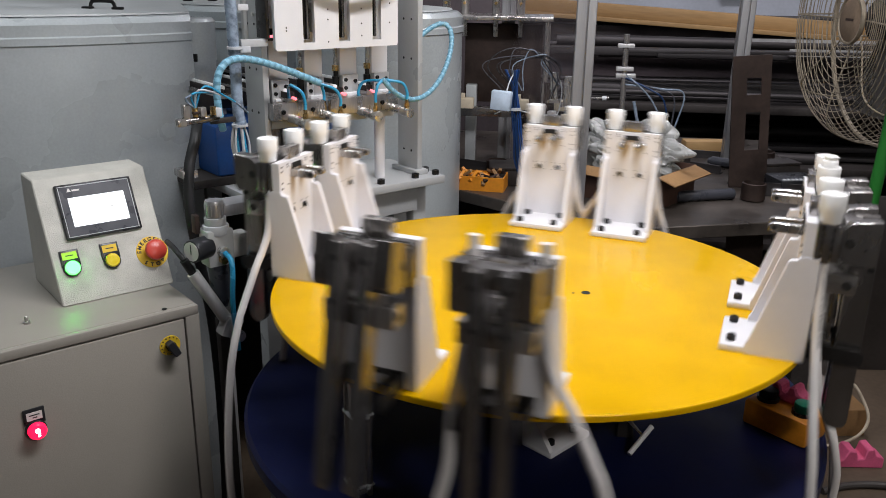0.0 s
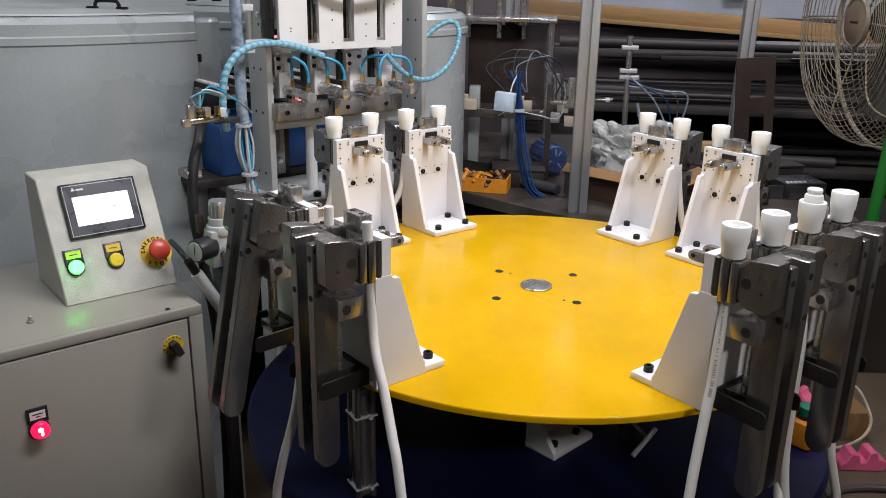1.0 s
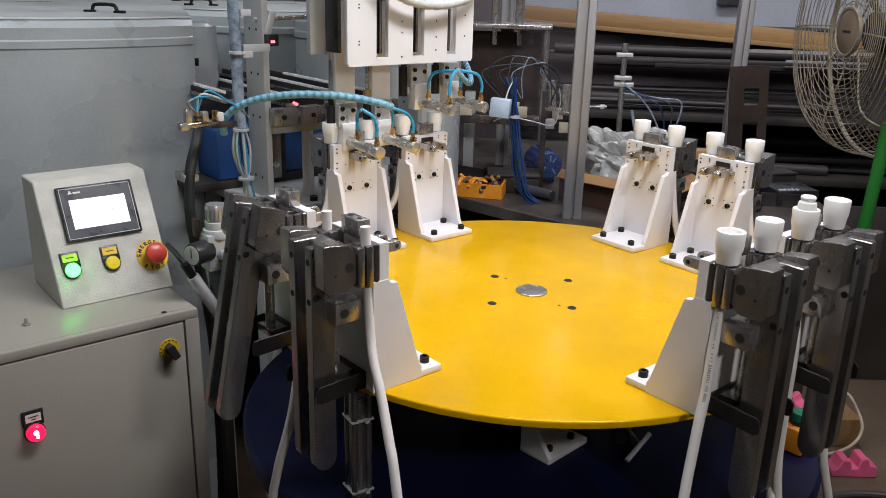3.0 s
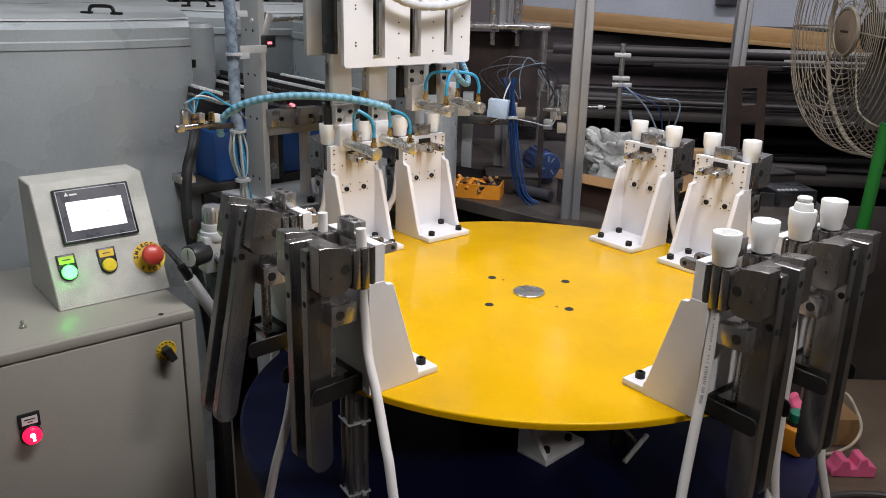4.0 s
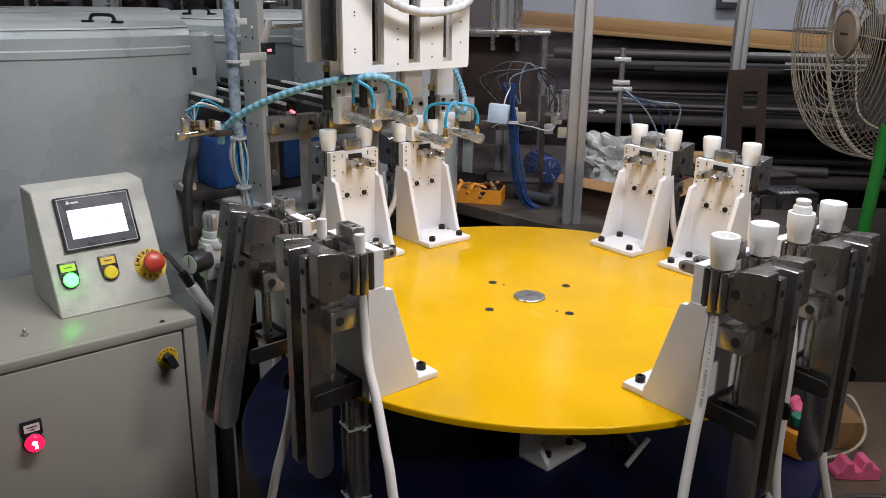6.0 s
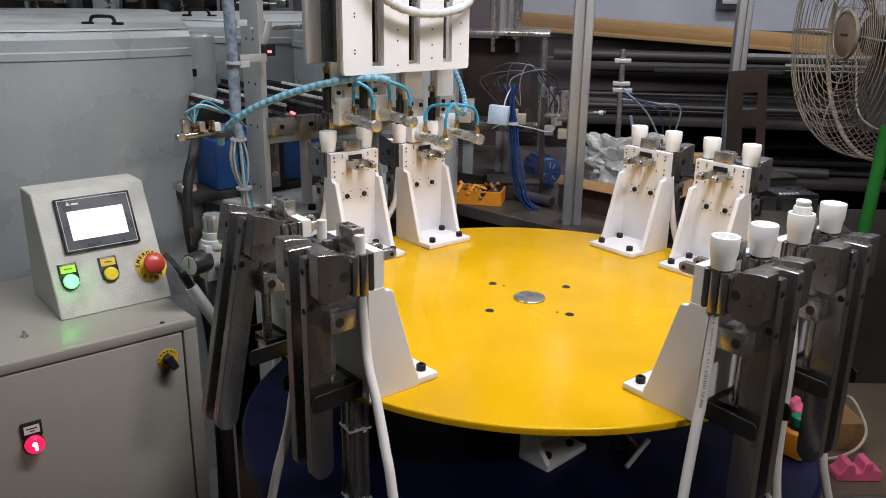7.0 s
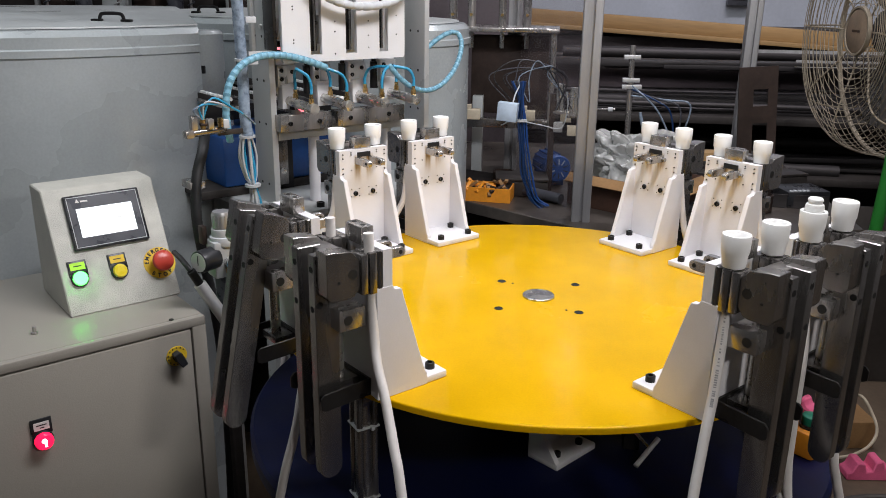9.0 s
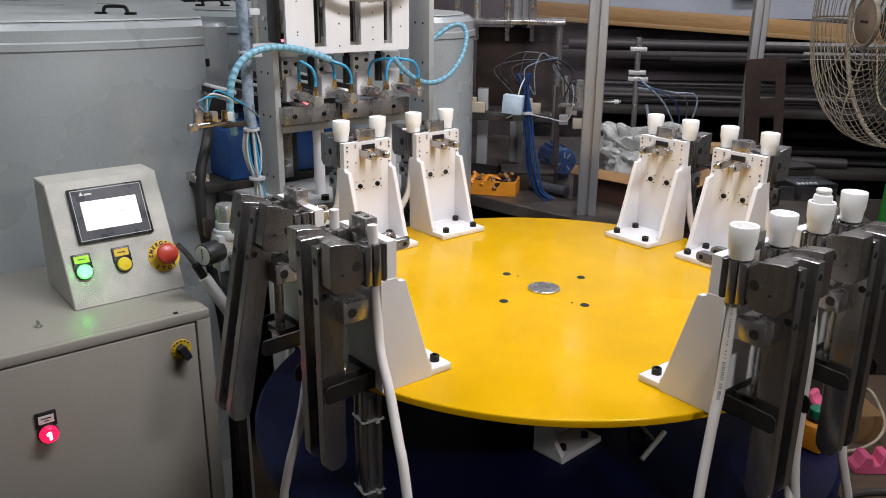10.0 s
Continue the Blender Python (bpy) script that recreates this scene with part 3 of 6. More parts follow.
STATION_LABELS = {0: "white bracket with dark steel clamps, two white cups on its pipes",
                  3: "white bracket with dark steel clamps, bare pipe ends without cups"}
CARRIED = []                                   # things that ride on the turntable, with their pose at rest
ST = station()
PIPES = (pipe(-1), pipe(1))
ODD_PIPES = {(3, -1, 1): pipe(2), (2, -1, 1): pipe(3), (2, -1, -1): pipe(-4), (2, 1, -1): pipe(-5)}
CUPOB = solo("cup", cup_mesh(), CUP, "white moulded plastic cup on a pipe end", "cup", group="cups on the pipes")
first = True
for k in range(4):
    for s in (-1, 1):
        m = pair_pose(k) @ Matrix.Translation((s * PAIR_HALF, Y0, 0))
        if first:
            ST.matrix_basis = m
            ob = ST
        else:
            ob = copy_thing(ST, m)
        ob["label"] = STATION_LABELS[3 if k == 3 else 0]
        if k == 3 and s == 1:
            # this station's clamp is open: its arms swing out below
            ob["label"] = "white bracket with its dark clamp arms swung open, no cups"
            pv = Matrix.Translation((0, 0.456 - Y0, 0.172))
            for ch in ob.children:
                if ch.name.split(".")[0] in ("clamp_head", "clamp_arm", "head_bridge"):
                    ch.matrix_basis = pv @ Matrix.Rotation(radians(11.5), 4, "X") @ pv.inverted() @ ch.matrix_basis
        CARRIED.append((ob, m))
        for q, d in zip((-1, 1), PIPES):
            mp = pair_pose(k) @ Matrix.Translation((s * PAIR_HALF, PIPE_R, 0))
            if first:
                d.matrix_basis = mp
                p = d
            elif (k, s, q) in ODD_PIPES:
                p = ODD_PIPES[k, s, q]
                p.matrix_basis = mp
            elif k == 3 and s == 1:
                p = None                       # the open station holds no pipes
            else:
                p = copy_thing(d, mp)
            if p:
                CARRIED.append((p, mp))
            if k < 3:
                mc = pair_pose(k) @ Matrix.Translation((s * PAIR_HALF + q * CUP_HALF, PIPE_R, 0.2055))
                if first and q == -1:
                    CUPOB.matrix_basis = mc
                    c = CUPOB
                else:
                    c = copy_thing(CUPOB, mc)
                CARRIED.append((c, mc))
                if k == 2 and s == -1 and q == 1:
                    # one cup carries a small stopper
                    bm = lathe(bmesh.new(), [(0, 0.040), (0.0118, 0.040), (0.0118, 0.046), (0.0108, 0.049), (0.0088, 0.050), (0.0086, 0.052), (0.0096, 0.053), (0.0096, 0.0555), (0.0085, 0.057), (0, 0.057)], 28)
                    stp = solo("stopper", bm, CUP, "small white plastic stopper in a cup", "stopper", mc)
                    CARRIED.append((stp, mc))
        first = False

# ---------------------------------------------------------------- blue base under the turntable


def base():
    b = thing("machine_base", "dark blue painted round machine base under the turntable", "machine base", pose(0, 0, 0))
    bm = lathe(bmesh.new(), [(0, 0.665), (0.497, 0.665), (0.504, 0.672), (0.504, 0.694), (0.498, 0.70), (0, 0.70)], 96)
    part("base_plate", bm, BLUEBASE, b)
    part("pedestal", lathe(bmesh.new(), [(0.40, 0.0), (0.40, 0.655), (0.39, 0.665), (0, 0.665)], 64), BLUEBASE, b)
    part("indexer", lathe(bmesh.new(), [(0, 0.886), (0.09, 0.886), (0.09, 0.85), (0.12, 0.84), (0.12, 0.70), (0, 0.70)], 48), DARKRACK, b)
    for a in (0.5, 2.1, 3.7, 5.2):
        part("base_foot", C((0.36 * math.cos(a), 0.36 * math.sin(a), 0), (0.36 * math.cos(a), 0.36 * math.sin(a), 0.05), 0.05), RUBBER, b)
    return b


base()


def hung_bracket():
    """White angle bracket under the disc, on the blue base."""
    b = thing("angle_bracket", "white painted angle bracket with bolts on the blue base", "bracket", pose(0.050, -0.176, 0.70, 0, 0, 51))
    bm = B(-0.05, 0.05, -0.03, 0.03, 0.0, 0.011, 0.002)
    box(bm, -0.05, 0.05, 0.020, 0.030, 0.008, 0.10, 0.002)
    prism(bm, [(-0.028, 0.010), (0.022, 0.010), (0.022, 0.075)], -0.05, -0.041, lambda a, b_, c: (c, a, b_))
    part("angle", bm, WHITE, b)
    for x in (-0.028, 0.028):
        socket_bolt("bolt", b, x, -0.012, 0.011, 0.006, 0.008)
    lv = thing("stop_lever", "thin pale steel lever with a side arm under the disc", "lever", pose(0.183, -0.187, 0.70))
    part("rod", C((-0.019, -0.019, 0.004), (0.018, 0.019, 0.034), 0.0042, seg=14), WHITE, lv)
    part("arm", C((0.004, 0.005, 0.022), (-0.022, 0.045, 0.035), 0.003, seg=12), STEEL, lv)
    part("block", B(-0.034, -0.008, 0.035, 0.062, 0, 0.045, 0.002), DARKRACK, lv)
    return b


hung_bracket()


def standing_cylinder():
    """Square-bodied air cylinder on the blue base, below the disc's edge."""
    c = thing("pneumatic_cylinder", "dull steel air cylinder with white cable ties on the base", "air cylinder", pose(-0.234, -0.357, 0.70, 0, 0, 38))
    part("tube", lathe(bmesh.new(), [(0, 0.012), (0.0135, 0.012), (0.0135, 0.168), (0, 0.168)], 28), DARKSTEEL, c)
    for x in (-1, 1):
        for y in (-1, 1):
            part("tie_rod", C((x * 0.0112, y * 0.0112, 0.0), (x * 0.0112, y * 0.0112, 0.180), 0.0048, seg=14, bevel=0.0008), DARKSTEEL, c)
    part("end_cap", B(-0.0135, 0.0135, -0.0135, 0.0135, 0.164, 0.178, 0.002), DARKSTEEL, c)
    part("foot_cap", B(-0.0135, 0.0135, -0.0135, 0.0135, 0.004, 0.016, 0.002), DARKSTEEL, c)
    for z in (0.018, 0.132):
        bm = B(-0.0172, 0.0172, -0.0172, 0.0172, z - 0.0014, z + 0.0014, 0.0008)
        box(bm, 0.002, 0.008, -0.0215, -0.0168, z - 0.0028, z + 0.0028, 0.0008)
        part("cable_tie", bm, CONDUIT, c, "white cable tie")
    return c


standing_cylinder()

# ---------------------------------------------------------------- control cabinet
def cabinet():
    c = thing("control_cabinet", "cream powder-coated steel control cabinet with a closed door", "cabinet", mach(-0.441, 0.407, 0))
    W, D, H = 0.62, 0.42, 0.84
    part("shell", B(-W, 0, 0.012, D, 0.03, H, 0.004), CREAM, c)
    for x0, x1 in ((-0.026, 0), (-W, -W + 0.026)):
        part("front_stile", B(x0, x1, -0.001, 0.013, 0.03, H - 0.018, 0.002), CREAM, c)
    part("top_rail", B(-W, 0, -0.001, 0.013, H - 0.0185, H, 0.0035), CREAM, c)
    part("bottom_rail", B(-W, 0, -0.001, 0.013, 0.03, 0.06, 0.002), CREAM, c)
    part("door", B(-W + 0.029, -0.029, -0.001, 0.010, 0.063, H - 0.0212, 0.0022), CREAM, c)
    part("plinth", B(-W + 0.02, -0.02, 0.03, D - 0.02, 0, 0.032), BLACKPLASTIC, c)
    # rotary switch on a yellow plate
    kx, kz = -0.059, 0.776
    sw = part("rotary_switch", C((kx, -0.0015, kz), (kx, -0.010, kz), 0.009, seg=24), BLACKPLASTIC, c, "black rotary switch knob")
    part("switch_plate", lathe(bmesh.new(), [(0, 0.0012), (0.0185, 0.0012), (0.019, 0.0), (0, 0)], 36), LABELYELLOW, sw, "round yellow switch plate", pose(kx, -0.0016, kz, 90, 0, 0))
    hm = pose(kx, -0.012, kz, 0, -28, 0)
    bm = prism(bmesh.new(), [(-0.006, 0.013), (0.006, 0.013), (0.0075, 0.0), (0.006, -0.017), (-0.006, -0.017), (-0.0075, 0.0)], -0.010, 0.006, lambda a, b_, h: (a, h, b_), 0.0012)
    part("switch_handle", bm, BLACKPLASTIC, sw, "", hm)
    bm = bmesh.new()
    for i in range(14):
        a = 2 * math.pi * i / 14
        if i not in (3, 4):
            box(bm, -0.0012, 0.0012, -0.0034, -0.0028, 0.0148, 0.0172, 0, Matrix.Translation((kx, 0, kz)) @ Matrix.Rotation(a, 4, "Y"))
    part("plate_marks", bm, INK, sw)
    # red mains lamp under a small label holder
    rx, rz = -0.295, 0.693
    lamp = part("mains_lamp", lathe(bmesh.new(), [(0.0165, 0), (0.0165, 0.006), (0.0155, 0.0075), (0, 0.0075)], 32), BLACKPLASTIC, c, "black lamp collar", pose(rx, -0.0016, rz, 90, 0, 0))
    part("lens", lathe(bmesh.new(), [(0.0150, 0.007), (0.0145, 0.014), (0.0120, 0.017), (0, 0.0176)], 32), REDLAMP, lamp, "glowing red lamp lens")
    bm = bmesh.new()
    lathe(bm, [(0.0042, 0.0165), (0.0040, 0.0182), (0, 0.0186)], 20, (-0.001, 0.0035, 0))
    box(bm, -0.0014, 0.0030, -0.0075, 0.001, 0.0168, 0.0184, 0.0006)
    part("glow_core", bm, LAMPCORE, lamp, "bright lamp core")
    lh = part("label_holder", B(rx - 0.0165, rx + 0.0165, -0.005, -0.0015, rz + 0.010, rz + 0.038, 0.001), BLACKPLASTIC, c)
    part("label_plate", B(rx - 0.012, rx + 0.012, -0.0062, -0.0049, rz + 0.018, rz + 0.032), LABELWHITE, lh, "white printed label")
    bm = B(rx - 0.008, rx + 0.008, -0.0066, -0.0061, rz + 0.0262, rz + 0.0280)
    box(bm, rx - 0.003, rx + 0.004, -0.0066, -0.0061, rz + 0.0215, rz + 0.0232)
    part("label_print", bm, INK, lh)
    # loose screw and plug on the roof
    part("roof_screw", lathe(bmesh.new(), [(0, 0), (0.006, 0), (0.006, 0.003), (0.003, 0.004), (0.003, 0.012), (0.0022, 0.013), (0, 0.013)], 14, (-0.265, 0.095, H)), STEEL, c)
    part("roof_hole", C((-0.057, 0.015, H), (-0.057, 0.015, H + 0.0008), 0.0045, seg=12), HOLE, c)
    return c


cabinet()


def control_box():
    """Sloped operator box on the cabinet: u along it, w up its slope."""
    b = thing("operator_console", "cream textured operator console with sloped face on the cabinet", "control panel", mach(-0.637, 0.535, 0.84))
    Wd, dep, hgt = 0.203, 0.105, 0.212
    prof = [(0.0, 0.0), (dep, hgt), (dep + 0.075, hgt), (dep + 0.075, 0.0)]
    part("housing", prism(bmesh.new(), prof, 0, Wd, lambda a, h, c: (c, a, h), 0.0022), SPECKLE, b)
    L = math.hypot(dep, hgt)
    face = Matrix.Rotation(math.atan2(hgt, dep), 4, "X")      # local x along u, y up the slope, z out of the face

    def on(x, y, z=0.0):
        return face @ Matrix.Translation((x, y, z))

    # touch panel
    hx0, hx1, hy0, hy1 = 0.0325, 0.170, 0.1165, 0.2195
    tp = part("touch_panel", B(hx0, hx1, hy0, hy1, 0, 0.0075, 0.0025), BLACKPLASTIC, b, "black framed touch panel", face)
    bm = bmesh.new()
    for x0, x1, y0, y1 in ((hx0 + 0.005, hx1 - 0.005, hy0 + 0.004, hy0 + 0.0052), (hx0 + 0.005, hx1 - 0.005, hy1 - 0.0052, hy1 - 0.004),
                           (hx0 + 0.005, hx0 + 0.0062, hy0 + 0.004, hy1 - 0.004), (hx1 - 0.0062, hx1 - 0.005, hy0 + 0.004, hy1 - 0.004)):
        box(bm, x0, x1, y0, y1, 0.0074, 0.0079)
    part("rim_line", bm, CONDUIT, tp)
    part("bezel", B(hx0 + 0.0065, hx1 - 0.0065, hy0 + 0.0055, hy1 - 0.0055, 0.0070, 0.0077), BEZEL, tp)
    part("screen", B(hx0 + 0.0185, hx1 - 0.0185, hy0 + 0.022, hy1 - 0.0265, 0.0076, 0.0081), SCREEN, tp, "bright white lit screen")
    bm = B(0.102, 0.118, 0.1720, 0.1728, 0.0081, 0.0083)
    box(bm, 0.1175, 0.1265, 0.1655, 0.1680, 0.0081, 0.0083)
    part("screen_marks", bm, LABELWHITE, tp)
    bm = prism(bmesh.new(), [(0.052, 0.2045), (0.060, 0.2045), (0.056, 0.2115)], 0.0077, 0.0080)
    box(bm, 0.0615, 0.0745, 0.2047, 0.2078, 0.0077, 0.0080)
    part("maker_mark", bm, LABELWHITE, tp)

    def pushbutton(name, x, y, lens, lab, text):
        q = part(name, lathe(bmesh.new(), [(0.0155, 0), (0.0155, 0.004), (0.0145, 0.0055), (0.0125, 0.0055), (0.0125, 0.0)], 32), BLACKPLASTIC, b, text[0], on(x, y))
        part("lens", lathe(bmesh.new(), [(0.0128, 0.0), (0.0128, 0.008), (0.0115, 0.0105), (0, 0.0115)], 32), lens, q, text[1])
        h = part("label_holder", B(-0.0165, 0.0165, 0.004, 0.034, 0, 0.0032, 0.001), BLACKPLASTIC, q)
        part("label_plate", B(-0.0130, 0.0130, 0.0165, 0.0300, 0.0030, 0.0038), lab, q, text[2])
        bm2 = B(-0.007, 0.007, 0.0225, 0.0243, 0.0038, 0.0041)
        part("label_print", bm2, INK, q)

    pushbutton("start_lamp", 0.0305, 0.0665, GREENLAMP, LABELLIME, ("black collar", "glowing green lens", "lime green label"))
    pushbutton("reset_button", 0.1015, 0.0665, YELLOWBTN, LABELYELLOW, ("black collar", "yellow button", "yellow label"))
    # emergency stop with lettered ring
    es = part("emergency_stop", lathe(bmesh.new(), [(0.013, 0.0012), (0.013, 0.016), (0.015, 0.019), (0.0195, 0.021), (0.0200, 0.025), (0.0185, 0.029), (0.014, 0.0315), (0, 0.0325)], 40), REDBTN, b,
              "red mushroom push button", on(0.178, 0.068))
    part("ring_plate", lathe(bmesh.new(), [(0.012, 0.0014), (0.0300, 0.0014), (0.0304, 0.0), (0.012, 0)], 48), LABELYELLOW, es, "round yellow emergency stop plate")
    for txt, r0, a0, step, flip in (("EMERGENCY", 0.0245, 172, -20.5, 1), ("STOP", 0.0248, 228, 27, -1)):
        for i, ch in enumerate(txt):
            a = radians(a0 + step * i)
            me = words(ch, 0.0100)
            o = new("letter", me)
            me.materials.clear()
            me.materials.append(INK)
            o.parent = es
            rot = math.degrees(a) - 90 if flip > 0 else math.degrees(a) + 90
            o.matrix_basis = pose(r0 * math.cos(a), r0 * math.sin(a), 0.0016, 0, 0, rot)
    return b


control_box()

# ---------------------------------------------------------------- loader frame behind the turntable
def loader_frame():
    f = thing("loader_frame", "light grey loader frame with two tall side plates", "machine frame", mach(0, 0.58, 0))
    for u0, u1 in ((-0.176, -0.162), (0.226, 0.240)):
        p = part("side_plate", B(u0, u1, 0.045, 0.125, 0.945, 1.95, 0.0015), MACHGREY, f)
        for z in (1.0, 1.13, 1.22, 1.31):
            for v in (0.07, 0.10):
                part("tapped_hole", C((u0 - 0.0006, v, z), (u0 + 0.001, v, z), 0.003, seg=8), HOLE, p)
        part("foot_block", B(u0 - 0.012, u1 + 0.012, 0.035, 0.135, 0.945, 0.957, 0.002), MACHGREY, f)
    part("base_plate", B(-0.20, 0.277, 0.0, 0.44, 0.925, 0.945, 0.003), MACHGREY, f)
    part("apron", B(-0.10, 0.215, 0.03, 0.045, 0.86, 0.925, 0.002), MACHGREY, f)
    for u, v in ((-0.08, 0.02), (0.10, 0.02), (0.20, 0.02), (0.262, 0.06), (0.262, 0.02), (-0.15, 0.02)):
        socket_bolt("bolt", f, u, v, 0.945, 0.009, 0.011)
    for u, v in ((0.185, 0.08), (0.245, 0.08), (-0.17, 0.08), (-0.17, 0.36), (0.245, 0.36)):
        part("leg", B(u - 0.02, u + 0.02, v - 0.02, v + 0.02, 0.0, 0.925, 0.003), MACHGREY, f)
    part("head_beam", B(-0.16, 0.226, 0.075, 0.10, 1.50, 1.62, 0.002), MACHGREY, f)
    return f


loader_frame()


FED = []


def rail_bed():
    r = thing("pickup_rail_bed", "grey steel rail bed on round white pillars with red sensor spots", "feed rails", mach(0, 0.60, 0))
    for u0, u1 in ((-0.168, -0.045), (-0.030, 0.150)):
        blk = part("rail_block", B(u0, u1, 0.0, 0.028, 1.117, 1.152, 0.0012), STEEL, r)
        for k in (0.18, 0.75):
            socket_bolt("screw", blk, u0 + (u1 - u0) * k, 0, 1.134, 0.005, 0.004, "-y")
    for i, u in enumerate((-0.208, -0.119, 0.003, 0.080)):
        v0 = 0.12 if i == 0 else 0.004
        ra = part("rail", B(u - 0.013, u + 0.013, v0, 1.0, 1.1525, 1.160, 0.001), STEEL, r)
        for e in (-1, 1):
            part("rail_lip", B(*sorted((u + e * 0.0065, u + e * 0.0095)), v0 + 0.010, 1.0, 1.160, 1.172, 0.0008), DARKRACK, ra)
        for v in (0.16, 0.25, 0.34, 0.45):
            part("rail_screw", C((u + 0.009, v, 1.160), (u + 0.009, v, 1.164), 0.003, seg=10), BOLT, ra)
        for q in range(24):
            v = v0 + 0.03 + q * 0.0155
            if q == 0 and i == 0:
                fed = part("fed_part", C((0, 0, 0), (0, 0.0135, 0), 0.0056, 0.0048, seg=12), CUP, ra, "white plastic part on the rail", pose(u, v, 1.172))
                FED.append(fed.data)
            else:
                o = new("fed_part", FED[0])
                o.parent = ra
                o.matrix_basis = pose(u, v, 1.172)
        if i:
            part("sensor_spot", C((u + 0.003, -0.002, 1.1595), (u + 0.003, 0.012, 1.1605), 0.0030, seg=14), REDSPOT, ra, "red sensor glow")
    for u, v in ((-0.060, 0.055), (0.135, 0.055), (-0.12, 0.36), (0.161, 0.36)):
        part("pillar", C((u, v, 0.945), (u, v, 1.10), 0.0125, seg=24, bevel=0.001), WHITE, r, "round white pillar")
    part("cross_bed", B(-0.160, 0.16, 0.028, 0.085, 1.095, 1.13, 0.002), MACHGREY, r)
    part("rear_bed", B(-0.23, 0.16, 0.34, 0.40, 1.095, 1.152, 0.002), DARKRACK, r)
    return r


rail_bed()


def linear_feeder():
    b = thing("linear_feeder", "dark blue painted vibrating feeder under the rails", "feeder", mach(-0.06, 0.80, 0.945))
    part("body", B(-0.150, 0.16, 0.0, 0.30, 0.02, 0.135, 0.006), FEEDBLUE, b)
    # Black plate stands in for the dark gap behind the leaf spring.
    part("gap_plate", B(-0.034, 0.022, -0.006, 0.001, 0.0, 0.150, 0.001), BLACKSTEEL, b, "black plate added for the dark gap")
    sp = part("leaf_spring", B(-0.024, 0.006, -0.012, -0.006, 0.012, 0.140, 0.001), DARKSTEEL, b, "steel leaf spring")
    part("spring_bolt", C((-0.009, -0.012, 0.045), (-0.009, -0.017, 0.045), 0.0075, seg=20, bevel=0.001), CHROME, sp)
    part("foot", B(-0.21, 0.17, -0.005, 0.31, 0.0, 0.02, 0.002), DARKRACK, b)
    return b


linear_feeder()

# ---------------------------------------------------------------- sliding pick carriage
REST = Vector((-0.0195, 0.224, 0))             # from the place over the clamps back to the rails
GRIP_U = (-0.130, -0.045, 0.045, 0.130)


